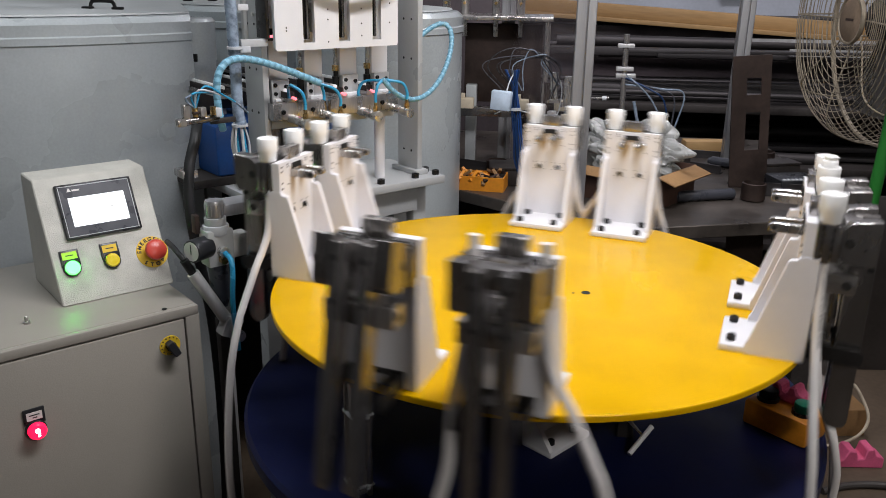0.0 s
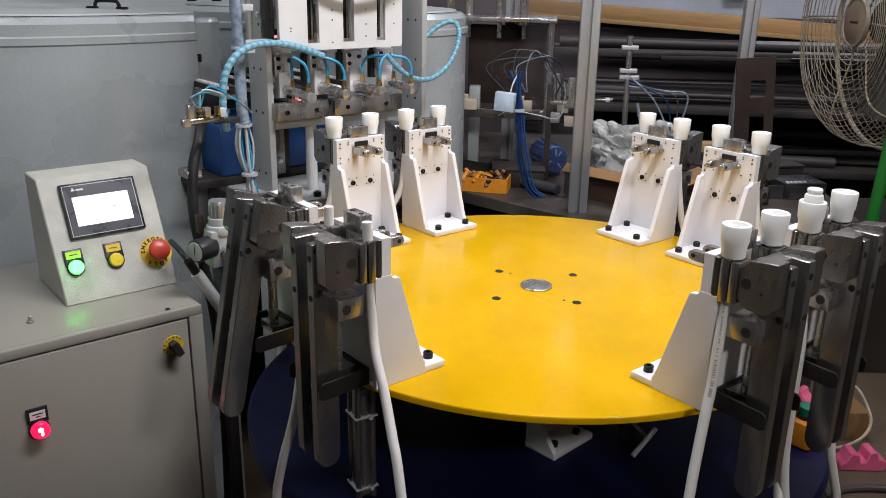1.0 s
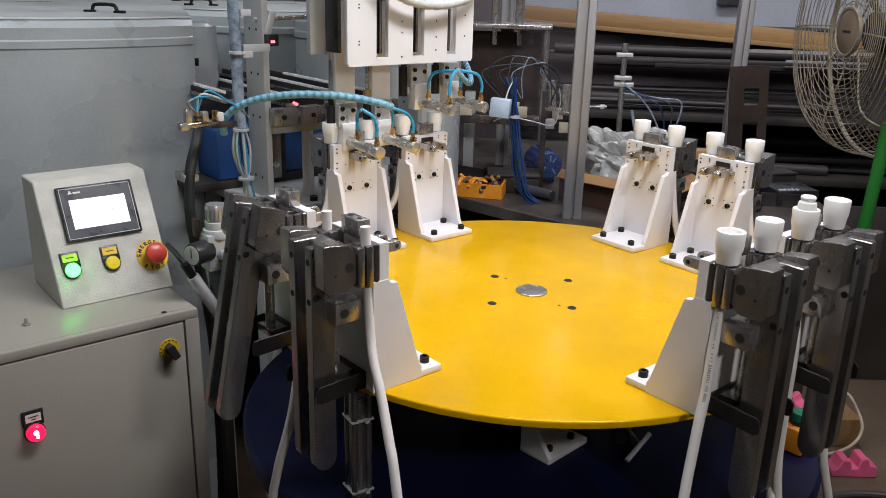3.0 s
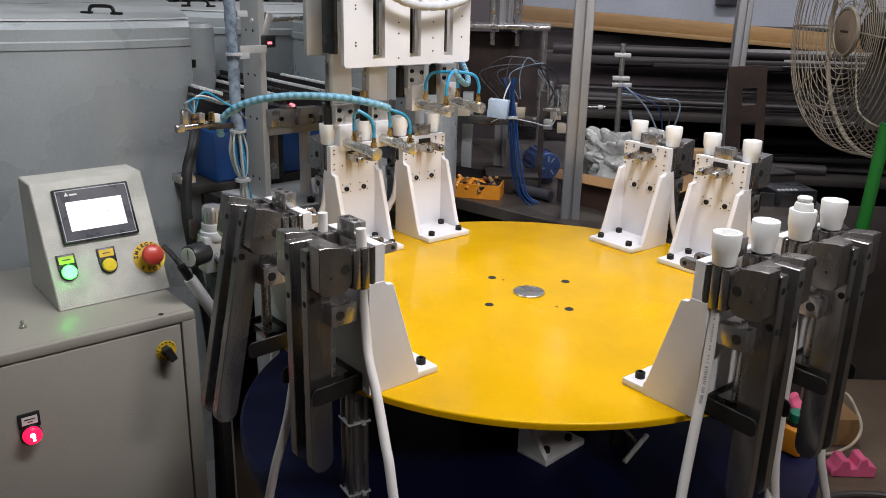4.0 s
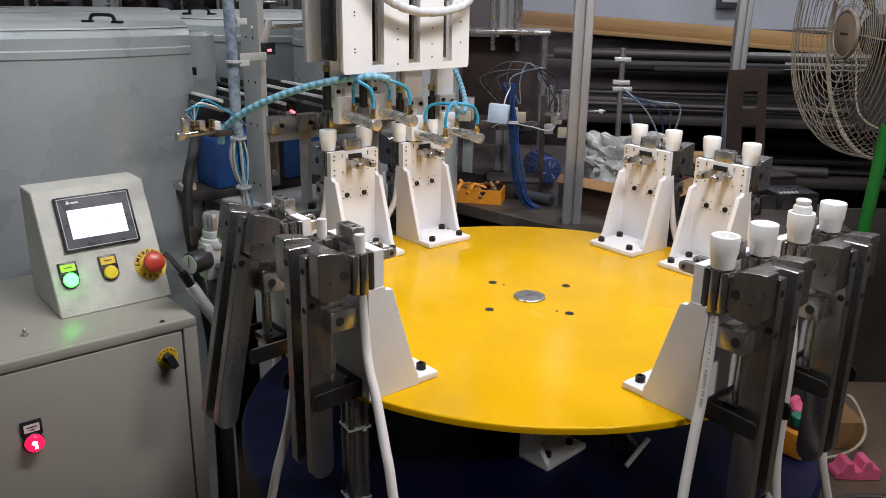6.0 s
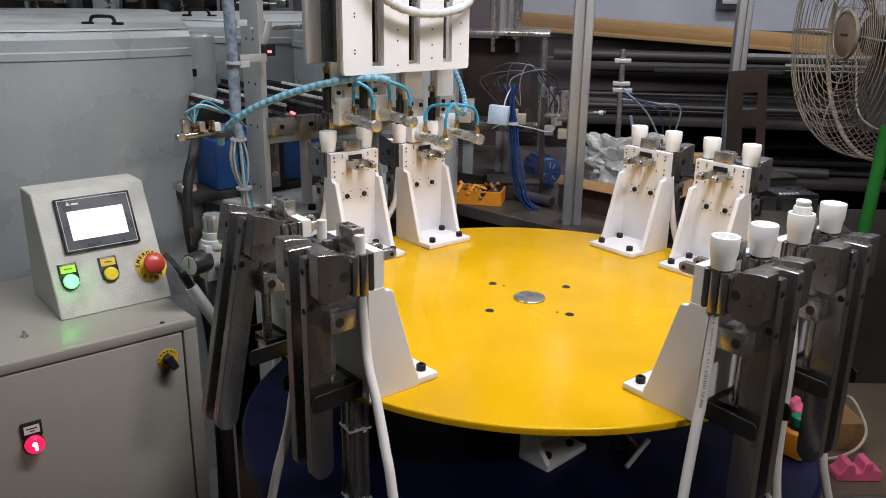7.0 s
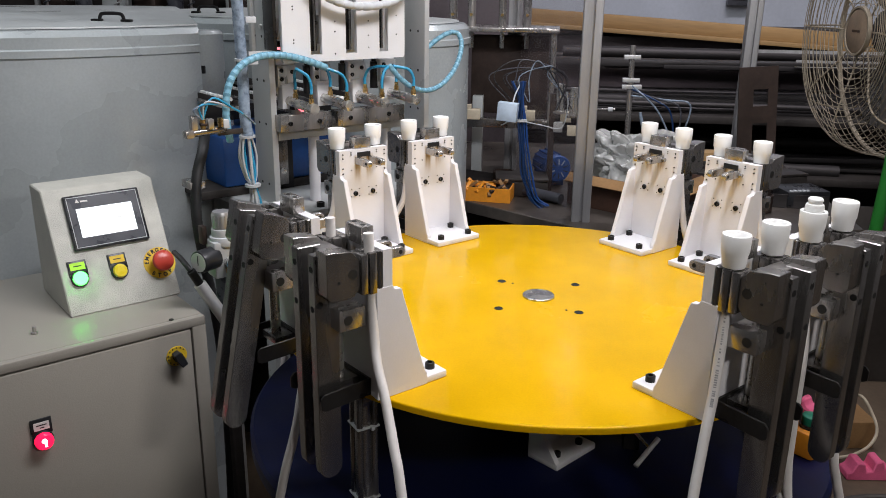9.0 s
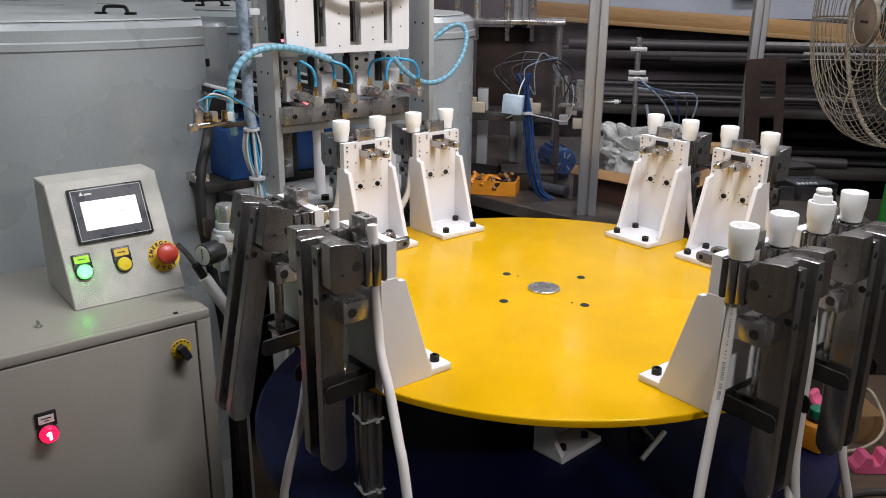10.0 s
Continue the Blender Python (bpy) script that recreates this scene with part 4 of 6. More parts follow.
def carriage():
    c = thing("pick_carriage", "white slotted pick carriage with four chrome grippers", "pick and place head", mach(0, 0.35, 0))
    # front plate with three slots, built from strips
    bm = bmesh.new()
    Wp, z0, z1 = 0.153, 1.261, 1.74
    slots = [(-0.0865, -0.0595), (-0.0015, 0.0255), (0.0835, 0.1055)]
    us = [-Wp, -Wp + 0.006] + [x for q in slots for x in q] + [Wp - 0.006, Wp]
    zs = [z0, z0 + 0.006, z0 + 0.014, 1.62, z1]
    grid = {}
    for i, u in enumerate(us):
        for k, z in enumerate(zs):
            if k == 0 and i in (0, len(us) - 1):
                z += 0.0055
                u += 0.0026 * (1 if i == 0 else -1)
            grid[i, k] = bm.verts.new((u, 0, z))
    fs = []
    for i in range(len(us) - 1):
        for k in range(len(zs) - 1):
            if not (k == 2 and i in (2, 4, 6)):
                fs.append(bm.faces.new((grid[i, k], grid[i + 1, k], grid[i + 1, k + 1], grid[i, k + 1])))
    ex = bmesh.ops.extrude_face_region(bm, geom=fs)["geom"]
    for v in ex:
        if isinstance(v, bmesh.types.BMVert):
            v.co.y += 0.010
    plate = part("front_plate", bm, PLATEWHITE, c, "white satin plate with three slots")
    bm = bmesh.new()
    for u, zs in ((-0.125, (1.300, 1.306, 1.365, 1.371)), (-0.028, (1.275, 1.32, 1.34)), (0.055, (1.285, 1.31, 1.34, 1.37)), (0.128, (1.31, 1.35))):
        for z in zs:
            cyl(bm, (u, -0.0006, z), (u, 0.001, z), 0.0017, seg=8)
    tagged(part("plate_holes", bm, HOLE, plate), kind="stuff")
    for a, b in slots:
        part("slot_rail", B(a + 0.003, b - 0.003, 0.016, 0.022, z0 + 0.02, 1.62, 0.001), BOLT, plate, "dark guide rail behind the slot")
        part("slot_rod", C(((a + b) / 2 + 0.004, 0.013, z0 + 0.02), ((a + b) / 2 + 0.004, 0.013, 1.62), 0.0022, seg=12), DARKSTEEL, plate)
    part("back_plate", B(-Wp - 0.012, Wp - 0.02, 0.105, 0.118, 1.275, 1.74, 0.002), MACHGREY, c)
    part("side_web", B(-Wp - 0.010, -Wp - 0.002, 0.012, 0.055, 1.285, 1.74, 0.002), BLACKSTEEL, c, "dark side web")
    part("slide_arm", B(-0.05, 0.05, 0.118, 0.17, 1.50, 1.58, 0.002), MACHGREY, c)
    # white spiral conduit drooping across the plate
    pts = [(-0.13, -0.02, 1.47), (-0.085, -0.024, 1.408), (-0.045, -0.026, 1.383), (0.01, -0.028, 1.371), (0.07, -0.026, 1.373), (0.125, -0.022, 1.389), (0.17, -0.01, 1.44), (0.18, 0.03, 1.52)]
    part("spiral_conduit", T(pts, 0.0088, 14, 10, radii=lambda i: 0.0088 - (0.0018 if i % 4 == 0 else 0)), CONDUIT, c, "milky spiral-wrapped conduit")
    grips = []
    for i, u in enumerate(GRIP_U):
        o = u + 0.025
        bm = B(o - 0.020, o + 0.014, 0.058, 0.082, 1.160, 1.212, 0.0015)
        box(bm, o - 0.022, o + 0.022, 0.078, 0.092, 1.19, 1.44, 0.0012)
        g = part("gripper", bm, PLATEWHITE, c, "machined aluminium gripper slide")
        part("mounting_plate", B(o - 0.024, o + 0.018, 0.066, 0.079, 1.205, 1.250, 0.001), ALU, g)
        for du, z in ((-0.016, 1.240), (-0.016, 1.222), (0.009, 1.236)):
            socket_bolt("screw", g, o + du, 0.066, z, 0.0044, 0.004, "-y")
        nz = part("nozzle_cylinder", C((o - 0.004, 0.062, 1.177), (o + 0.002, -0.036, 1.170), 0.0100, seg=24, bevel=0.0012), CHROME, g, "polished round gripper cylinder")
        part("nozzle_cap", C((o + 0.0015, -0.012, 1.1715), (o + 0.002, -0.038, 1.1698), 0.0113, seg=24, bevel=0.001), CHROME, nz)
        for v, h in ((0.040, 0.0), (-0.026, 0.0)):
            z = 1.1815 if v > 0 else 1.1785
            bm = C((o + 0.001, v, z), (o + 0.001, v, z + 0.012), 0.0056, seg=6)
            cyl(bm, (o + 0.001, v, z + 0.010), (o + 0.001, v, z + 0.021), 0.0040, seg=14)
            part("brass_fitting", bm, BRASS, g, "brass hose fitting")
        # black pusher beside the slide
        bm = C((u, 0.092, 1.185), (u, 0.092, 1.245), 0.0090, seg=18)
        cyl(bm, (u, 0.092, 1.245), (u, 0.092, 1.262), 0.0055, seg=14)
        part("pusher", bm, RUBBER, g, "black rubber pusher")
        part("pusher_collar", C((u, 0.092, 1.258), (u, 0.092, 1.270), 0.0085, seg=14), BRASS, g)
        part("pusher_rod", C((u, 0.092, 1.270), (u, 0.092, 1.42), 0.0042, seg=12), CHROME, g)
        # two short tubes that run together above
        s = -1 if i < 2 else 1
        a = (o + 0.001, 0.040, 1.200)
        b2 = (o + 0.001, -0.026, 1.198)
        top = ((-0.128 + 0.062 * i) if i < 2 else (0.098 + 0.012 * (i - 2)), -0.014, 1.250 - 0.006 * (i >= 2))
        for q in (a, b2):
            mid = (q[0] * 0.72 + top[0] * 0.28, q[1] * 0.8 - 0.004, q[2] + 0.038)
            part("air_tube", T([q, (q[0], q[1], q[2] + 0.018), mid, top], 0.0032, 10, 6), HOSEBLUE, g, "blue air tube")
        grips.append(g)
    return c, grips


CARRIAGE, GRIPS = carriage()


def hose(name, label, n, seg_len, r, material):
    """A hose of short rigid pieces, which motions() bends along its way."""
    h = thing(name, label, "hose")
    bits = []
    me = None
    for i in range(n):
        if me is None:
            bm = bmesh.new()
            l = seg_len
            prof = [(0, -0.62 * l), (r * 0.8, -0.6 * l), (r, -0.48 * l), (r, -0.10 * l), (r * 0.955, -0.06 * l), (r * 0.955, 0.0), (r, 0.04 * l), (r, 0.48 * l), (r * 0.8, 0.6 * l), (0, 0.62 * l)]
            lathe(bm, prof, 14)
            ob = part("hose_piece", bm, material, h)
            me = ob.data
        else:
            ob = new("hose_piece", me)
            ob.parent = h
        bits.append(ob)
    return h, bits


HOSE_L, BITS_L = hose("wrapped_hose", "pale blue spiral-wrapped air hose to the grippers", 26, 0.0148, 0.0072, HOSEPALE)
HOSE_R, BITS_R = hose("looped_hose", "pale blue looped air hose on the loader frame", 26, 0.0168, 0.0058, HOSEPALE)

# ---------------------------------------------------------------- things on the loader
def cable_bundle():
    b = thing("cable_bundle", "spiral-wrapped bundle of blue tubes and grey wires", "cables", mach(-0.245, 0.60, 0))
    pts = [(-0.012, 0, 1.75), (-0.008, 0, 1.5), (-0.004, 0.0, 1.36), (0.0, 0.004, 1.24), (-0.002, 0, 1.15), (0.002, -0.003, 1.118)]
    part("wrap", T(pts, 0.0120, 14, 12, radii=lambda i: 0.0116 if i % 4 else 0.0109), WRAP, b, "clear spiral wrap round blue tubes")
    rnd = random.Random(7)
    for i in range(9):
        a = rnd.uniform(0, 6.28)
        x, y = 0.008 * math.cos(a), 0.008 * math.sin(a)
        w = rnd.uniform(0.006, 0.016)
        pts = [(x, y, 1.13), (x * 1.6 + rnd.uniform(-w, w), y * 1.3, 1.08), (x * 1.8 + 0.006, y, 1.035), (x * 0.8 + 0.008, y * 0.7, 1.015), (x * 1.6 + 0.014 + rnd.uniform(-w, w) * 0.5, y, 0.96), (x + 0.02, y, 0.88)]
        part("tube", T(pts, rnd.choice((0.0022, 0.0028, 0.0032)), 8, 6), (HOSEBLUE, CONDUIT, ALU)[i % 3], b)
    for z in (1.27, 1.118, 1.016):
        part("cable_tie", C((0.006 if z < 1.1 else 0, 0, z - 0.0025), (0.006 if z < 1.1 else 0, 0, z + 0.0025), 0.0158 if z > 1.2 else 0.0165, seg=16), CONDUIT, b, "white cable tie")
    for z in (1.34, 1.26):
        part("holder", B(0.008, 0.03, -0.008, 0.008, z, z + 0.012, 0.001), CONDUIT, b)
    part("bracket", B(0.012, 0.070, -0.005, 0.005, 1.27, 1.285, 0.001), MACHGREY, b)
    return b


cable_bundle()


def side_sensor():
    s = thing("stop_cylinder", "small steel air cylinder with fittings on an arm", "air cylinder", mach(-0.39, 0.52, 1.15))
    part("barrel", C((-0.002, 0, 0.0), (0.068, 0.010, 0.001), 0.0070, seg=20, bevel=0.001), DARKSTEEL, s)
    part("end_block", B(-0.018, 0.0, -0.008, 0.008, -0.008, 0.007, 0.003), STEEL, s)
    for x, z, h in ((0.002, 0.006, 0.026), (0.034, 0.006, 0.018), (0.064, 0.004, 0.016)):
        part("valve_block", B(x - 0.006, x + 0.006, -0.006, 0.008, z, z + h, 0.0015), STEEL if x < 0.05 else CONDUIT, s)
    for x in (0.020, 0.055):
        part("fitting", C((x, 0, 0.008), (x, 0, 0.024), 0.0055, seg=12), BRASS, s)
    part("red_clip", B(0.014, 0.028, -0.006, 0.004, 0.012, 0.018, 0.002), RUST, s, "dull red clip")
    part("arm", B(0.055, 0.105, 0.012, 0.020, -0.012, -0.002, 0.001), DARKRACK, s)
    for k in range(4):
        part("loop_tube", T([(0.02, 0, 0.022), (0.0 + 0.012 * k, -0.012, 0.045 + 0.006 * k), (0.05 + 0.01 * k, -0.006, 0.052 - 0.004 * k), (0.10, 0.0, 0.028), (0.14, 0.03, 0.0)], 0.0019, 8, 6), (WRAP, HOSEBLUE, CONDUIT, HOSEBLUE)[k], s, "thin tube")
    return s


side_sensor()


def black_duct():
    """Black hose that drops beside the feeder."""
    pts = [(-0.335, 0.62, 1.13), (-0.360, 0.58, 1.10), (-0.385, 0.56, 1.05), (-0.395, 0.55, 0.97), (-0.390, 0.54, 0.88), (-0.37, 0.54, 0.70), (-0.36, 0.56, 0.40), (-0.36, 0.60, 0.0)]
    d = thing("black_hose", "black corrugated hose beside the bowl feeder", "hose", MF @ Matrix.Translation((0.018, 0.018, 0)))
    part("sleeve", T(pts, 0.011, 12, 24, radii=lambda i: 0.0106 if i % 2 else 0.0100), RUBBER, d)
    part("clip", B(-0.40, -0.37, 0.555, 0.60, 1.03, 1.045, 0.001), STEEL, d)
    return d


black_duct()


def photo_sensor():
    s = thing("photo_sensor", "small black sensor with red face on a chrome rod", "sensor", mach(-0.16, 0.63, 1.33))
    part("rod", C((-0.02, 0.02, 0.0), (0.135, 0.02, 0.004), 0.0045, seg=14), CHROME, s)
    part("clamp", B(-0.003, 0.013, -0.006, 0.026, -0.030, 0.018, 0.002), ALU, s, "", pose(0, 0, 0, 0, 18, 0))
    h = part("housing", B(-0.012, 0.016, -0.016, 0.012, -0.052, -0.028, 0.002), BLACKPLASTIC, s)
    part("face", B(-0.003, 0.006, -0.0172, -0.0155, -0.045, -0.040), REDSPOT, h, "glowing red sensor face")
    part("mount", B(0.115, 0.165, 0.004, 0.04, -0.04, 0.02, 0.002), MACHGREY, s)
    return s


photo_sensor()


def regulator():
    r = thing("air_regulator", "white air regulator with a round pressure gauge", "regulator", mach(-0.378, 0.45, 0.848))
    bm = B(-0.026, 0.026, -0.02, 0.02, 0.045, 0.115, 0.004)
    cyl(bm, (0, 0, 0.115), (0, 0, 0.136), 0.020, seg=24, bevel=0.001)
    part("body", bm, MACHGREY, r, "pale grey cast regulator body")
    part("bonnet", C((0, 0, 0.104), (0, 0, 0.122), 0.024, seg=28, bevel=0.002), CONDUIT, r)
    part("side_port", C((0.0, -0.020, 0.060), (0.0, -0.032, 0.060), 0.0085, seg=6), BRASS, r)
    bm = lathe(bmesh.new(), [(0.0165, 0.136), (0.0175, 0.139), (0.0175, 0.163), (0.0155, 0.168), (0, 0.168)], 24)
    part("knob", bm, ALUGREY, r, "pale grey ribbed adjusting knob")
    for i in range(16):
        a = 2 * math.pi * i / 16
        part("knob_rib", B(-0.0011, 0.0011, 0.0168, 0.0186, 0.140, 0.162), ALUGREY, r, "", Matrix.Rotation(a, 4, "Z"))
    part("bowl", lathe(bmesh.new(), [(0, -0.045), (0.012, -0.04), (0.018, -0.02), (0.019, 0.045), (0, 0.045)], 24), BEZEL, r, "smoky filter bowl")
    g = part("gauge", C((-0.020, -0.006, 0.085), (-0.058, -0.020, 0.085), 0.021, seg=32, bevel=0.002), BLACKPLASTIC, r, "black rimmed round gauge")
    part("dial", C((-0.0575, -0.0198, 0.085), (-0.0590, -0.0204, 0.085), 0.0178, seg=28), LABELWHITE, g, "pale gauge dial")
    part("needle", B(-0.0600, -0.0588, -0.0212, -0.0203, 0.080, 0.098), INK, g)
    part("port", C((0.0, -0.02, 0.075), (0.0, -0.034, 0.075), 0.010, seg=20), CHROME, r)
    part("valve", B(0.024, 0.058, -0.015, 0.015, 0.055, 0.10, 0.003), LABELWHITE, r)
    part("red_tag", B(-0.034, -0.024, 0.012, 0.03, 0.105, 0.14, 0.002), RUST, r, "dull red tag")
    part("hose", T([(0.0, -0.034, 0.075), (0.0, -0.06, 0.06), (-0.004, -0.06, -0.02), (0.01, -0.04, -0.12)], 0.005, 10, 6), HOSEBLUE, r)
    part("mount_beam", B(0.024, 0.16, 0.022, 0.075, 0.125, 0.148, 0.002), ALUGREY, r)
    socket_bolt("bolt", r, 0.02, 0.05, 0.148, 0.009, 0.010)
    return r


regulator()


def feed_cylinder():
    s = thing("slanted_cylinder", "slanted steel air cylinder with grey tube beside the cabinet", "air cylinder", mach(-0.412, 0.438, 0.835))
    part("barrel", C((-0.022, 0, 0.055), (0.030, -0.01, -0.045), 0.0115, seg=24, bevel=0.001), ALU, s, "bright aluminium cylinder barrel")
    part("end_block", B(-0.016, 0.018, -0.014, 0.014, -0.02, 0.02, 0.002), ALU, s, "", pose(0.037, -0.01, -0.062, 0, 28, 0))
    part("tail", C((-0.036, 0, 0.082), (-0.022, 0, 0.055), 0.008, seg=14), BOLT, s)
    part("hose", T([(-0.036, 0, 0.082), (-0.040, 0.012, 0.092), (-0.040, 0.035, 0.098), (-0.036, 0.075, 0.098)], 0.0050, 10, 6), RUBBER, s, "black hose")
    part("rod_eye", C((0.052, -0.022, -0.085), (0.052, 0.002, -0.085), 0.012, seg=18), CHROME, s)
    part("stay", B(0.03, 0.05, 0.02, 0.04, -0.84, -0.06, 0.002), DARKRACK, s)
    return s


feed_cylinder()

# ---------------------------------------------------------------- bowl feeders
def bowl(name, label, c, R, z0, z1, knobs=(), cut=None):
    """Round sheet-metal enclosure; cut names a point and the outward direction of a flat end."""
    b = thing(name, label, "bowl feeder", pose(c[0], c[1], 0))
    h = z1

    def trimmed(bm):
        if cut:
            bmesh.ops.bisect_plane(bm, geom=bm.verts[:] + bm.edges[:] + bm.faces[:], plane_co=(cut[0] - c[0], cut[1] - c[1], 0), plane_no=(cut[2], cut[3], 0), clear_outer=True)
            bmesh.ops.holes_fill(bm, edges=[e for e in bm.edges if len(e.link_faces) == 1 and abs((e.verts[0].co - Vector((cut[0] - c[0], cut[1] - c[1], 0))).dot(Vector((cut[2], cut[3], 0)))) < 1e-4])
        return bm

    part("drum", trimmed(lathe(bmesh.new(), [(0, z0), (R - 0.01, z0), (R, z0 + 0.008), (R, h - 0.055), (R + 0.004, h - 0.052), (R + 0.004, h - 0.038), (R, h - 0.035), (R, h - 0.012), (R - 0.012, h), (R - 0.03, h + 0.002), (0, h + 0.002)], 96)), DRUM, b)
    part("lid", trimmed(lathe(bmesh.new(), [(0, h + 0.0035), (R - 0.028, h + 0.0035), (R - 0.03, h + 0.007), (R * 0.6, h + 0.012), (0, h + 0.014)], 72)), LIDGREY, b, "pale grey lid with a dull sheen")
    if z0 > 0:
        # Added support; its dark colour stands in for the shade beneath the bowl.
        part("stand", lathe(bmesh.new(), [(0, 0), (R * 0.7, 0), (R * 0.7, 0.02), (R * 0.62, 0.03), (R * 0.62, z0), (0, z0)], 48), DARKRACK, b, "dark stand added below the bowl")
    for a, rr in knobs:
        x, y = rr * math.cos(a), rr * math.sin(a)
        part("lid_handle", T([(x - 0.030, y, h + 0.010), (x - 0.027, y, h + 0.022), (x - 0.018, y, h + 0.027), (x + 0.018, y, h + 0.027), (x + 0.027, y, h + 0.022), (x + 0.030, y, h + 0.010)], 0.0042, 8, 4), BOLT, b, "black lid handle")
        for e in (-1, 1):
            part("handle_foot", B(x + e * 0.036 - 0.012, x + e * 0.036 + 0.012, y - 0.008, y + 0.008, h + 0.006, h + 0.015, 0.002), BOLT, b)
    return b


bowl("bowl_feeder", "large grey-green enamelled bowl feeder enclosure", (-1.44, 0.88), 0.76, 0.0, 1.315, ((-0.72, 0.58),), (-0.792, 0.484, 0.894, 0.447))
bowl("bowl_feeder", "grey bowl feeder enclosure behind the rails", (-0.84, 1.22), 0.40, 1.15, 1.318, ((-2.0, 0.29),))
bowl("bowl_feeder", "pale grey drum behind the loader", (-0.462, 0.98), 0.235, 0.72, 1.312)


def pod():
    p = thing("bowl_outlet_cover", "grey rounded cover on the bowl feeder outlet", "cover", pose(-0.820, 0.562, 0))
    part("cover", lathe(bmesh.new(), [(0, 1.135), (0.038, 1.135), (0.047, 1.141), (0.050, 1.152), (0.050, 1.298), (0.044, 1.306), (0, 1.306)], 40), DRUM, p)
    part("latch", B(0.014, 0.024, -0.050, -0.043, 1.210, 1.228, 0.001), BOLT, p)
    part("stay", B(-0.02, 0.02, -0.01, 0.03, 0.0, 1.135, 0.002), DARKRACK, p)
    return p


pod()

# ---------------------------------------------------------------- guard posts and clear panel
def slot_post(name, label, foot, top, w=0.05):
    """Aluminium slot extrusion from foot to top."""
    a, b = Vector(foot), Vector(top)
    L = (b - a).length
    h, s = w / 2, 0.0045
    q = h - 0.012
    poly = []
    for sx, sy in ((1, 1), (-1, 1), (-1, -1), (1, -1)):
        pts = [(h, s), (h, h - 0.002), (h - 0.002, h), (s, h), (s, q), (-s, q)]
        rot = {(1, 1): (1, 0, 0, 1), (-1, 1): (0, -1, 1, 0), (-1, -1): (-1, 0, 0, -1), (1, -1): (0, 1, -1, 0)}[(sx, sy)]
        poly += [(rot[0] * x + rot[1] * y, rot[2] * x + rot[3] * y) for x, y in pts]
    m = Matrix.Translation(a) @ (b - a).to_track_quat("Z", "Y").to_matrix().to_4x4()
    return solo(name, prism(bmesh.new(), poly, 0, L), ALUGREY, label, "post", m, group="guard posts")


slot_post("guard_post", "grey slotted aluminium guard post", (0.103, 0.868, 0.80), (0.103, 0.868, 2.2), 0.050)
slot_post("guard_post", "grey slotted aluminium guard post", (-0.122, 1.5, 0.80), (-0.122, 1.5, 2.2), 0.044)
slot_post("guard_post", "grey slotted aluminium guard post", (0.638, 1.5, 0.80), (0.646, 1.5, 2.2), 0.044)


def guard_panel():
    m = Matrix.Translation((-0.0095, 1.184, 0.002)) @ Matrix.Rotation(math.atan2(-0.632, 0.225), 4, "Z")
    ob = thing("safety_screen", "clear plastic safety screen between two guard posts", "screen", m)
    for x in (-0.302, 0.302):
        part("edge_strip", B(x - 0.004, x + 0.004, -0.005, 0.005, 0.802, 2.1, 0.001), ALUGREY, ob, "grey edge strip")
    pane = part("pane", B(-0.298, 0.298, -0.002, 0.002, 0.802, 2.1), PANE, ob, "clear plastic pane with reflection haze mixed in")
    pane.visible_shadow = False


guard_panel()

# ---------------------------------------------------------------- bench with parts behind the guard
def bench():
    b = thing("workbench", "grimy dark steel workbench with clutter", "workbench", pose(0, 0, 0))
    part("top", prism(bmesh.new(), [(-0.62, 1.30), (0.13, 0.762), (0.30, 0.72), (0.86, 0.90), (0.86, 2.0), (-0.62, 2.0)], 0.765, 0.80, None, 0.002), BENCHTOP, b, "scuffed dark bench plate")
    for x, y in ((-0.55, 1.34), (0.80, 0.98), (0.16, 0.84), (-0.55, 1.9), (0.80, 1.9)):
        part("leg", B(x - 0.025, x + 0.025, y - 0.025, y + 0.025, 0, 0.765), DARKRACK, b)
    part("shelf", B(-0.58, 0.48, 1.32, 1.95, 0.30, 0.32), DARKRACK, b)
    return b


bench()


def tray():
    t = thing("parts_tray", "orange plastic tray full of small offcuts on the bench", "tray", pose(-0.165, 1.06, 0.80, 0, 0, -6))
    bm = B(-0.068, 0.068, -0.04, 0.04, 0, 0.004)
    for x0, x1, y0, y1 in ((-0.072, 0.072, -0.044, -0.040), (-0.072, 0.072, 0.040, 0.044), (-0.072, -0.068, -0.04, 0.04), (0.068, 0.072, -0.04, 0.04)):
        box(bm, x0, x1, y0, y1, 0, 0.042)
    part("tray_shell", bm, ORANGE, t)
    rnd = random.Random(3)
    for i in range(26):
        m = pose(rnd.uniform(-0.06, 0.06), rnd.uniform(-0.033, 0.033), 0.022 + rnd.uniform(0, 0.03), rnd.uniform(-30, 30), rnd.uniform(-40, 40), rnd.uniform(0, 180))
        l = rnd.uniform(0.012, 0.03)
        part("offcut", B(-l, l, -0.005, 0.005, -0.004, 0.004, 0.001), (ORANGE, CARD, RUST)[i % 3], t, "", m)
    return t


tray()


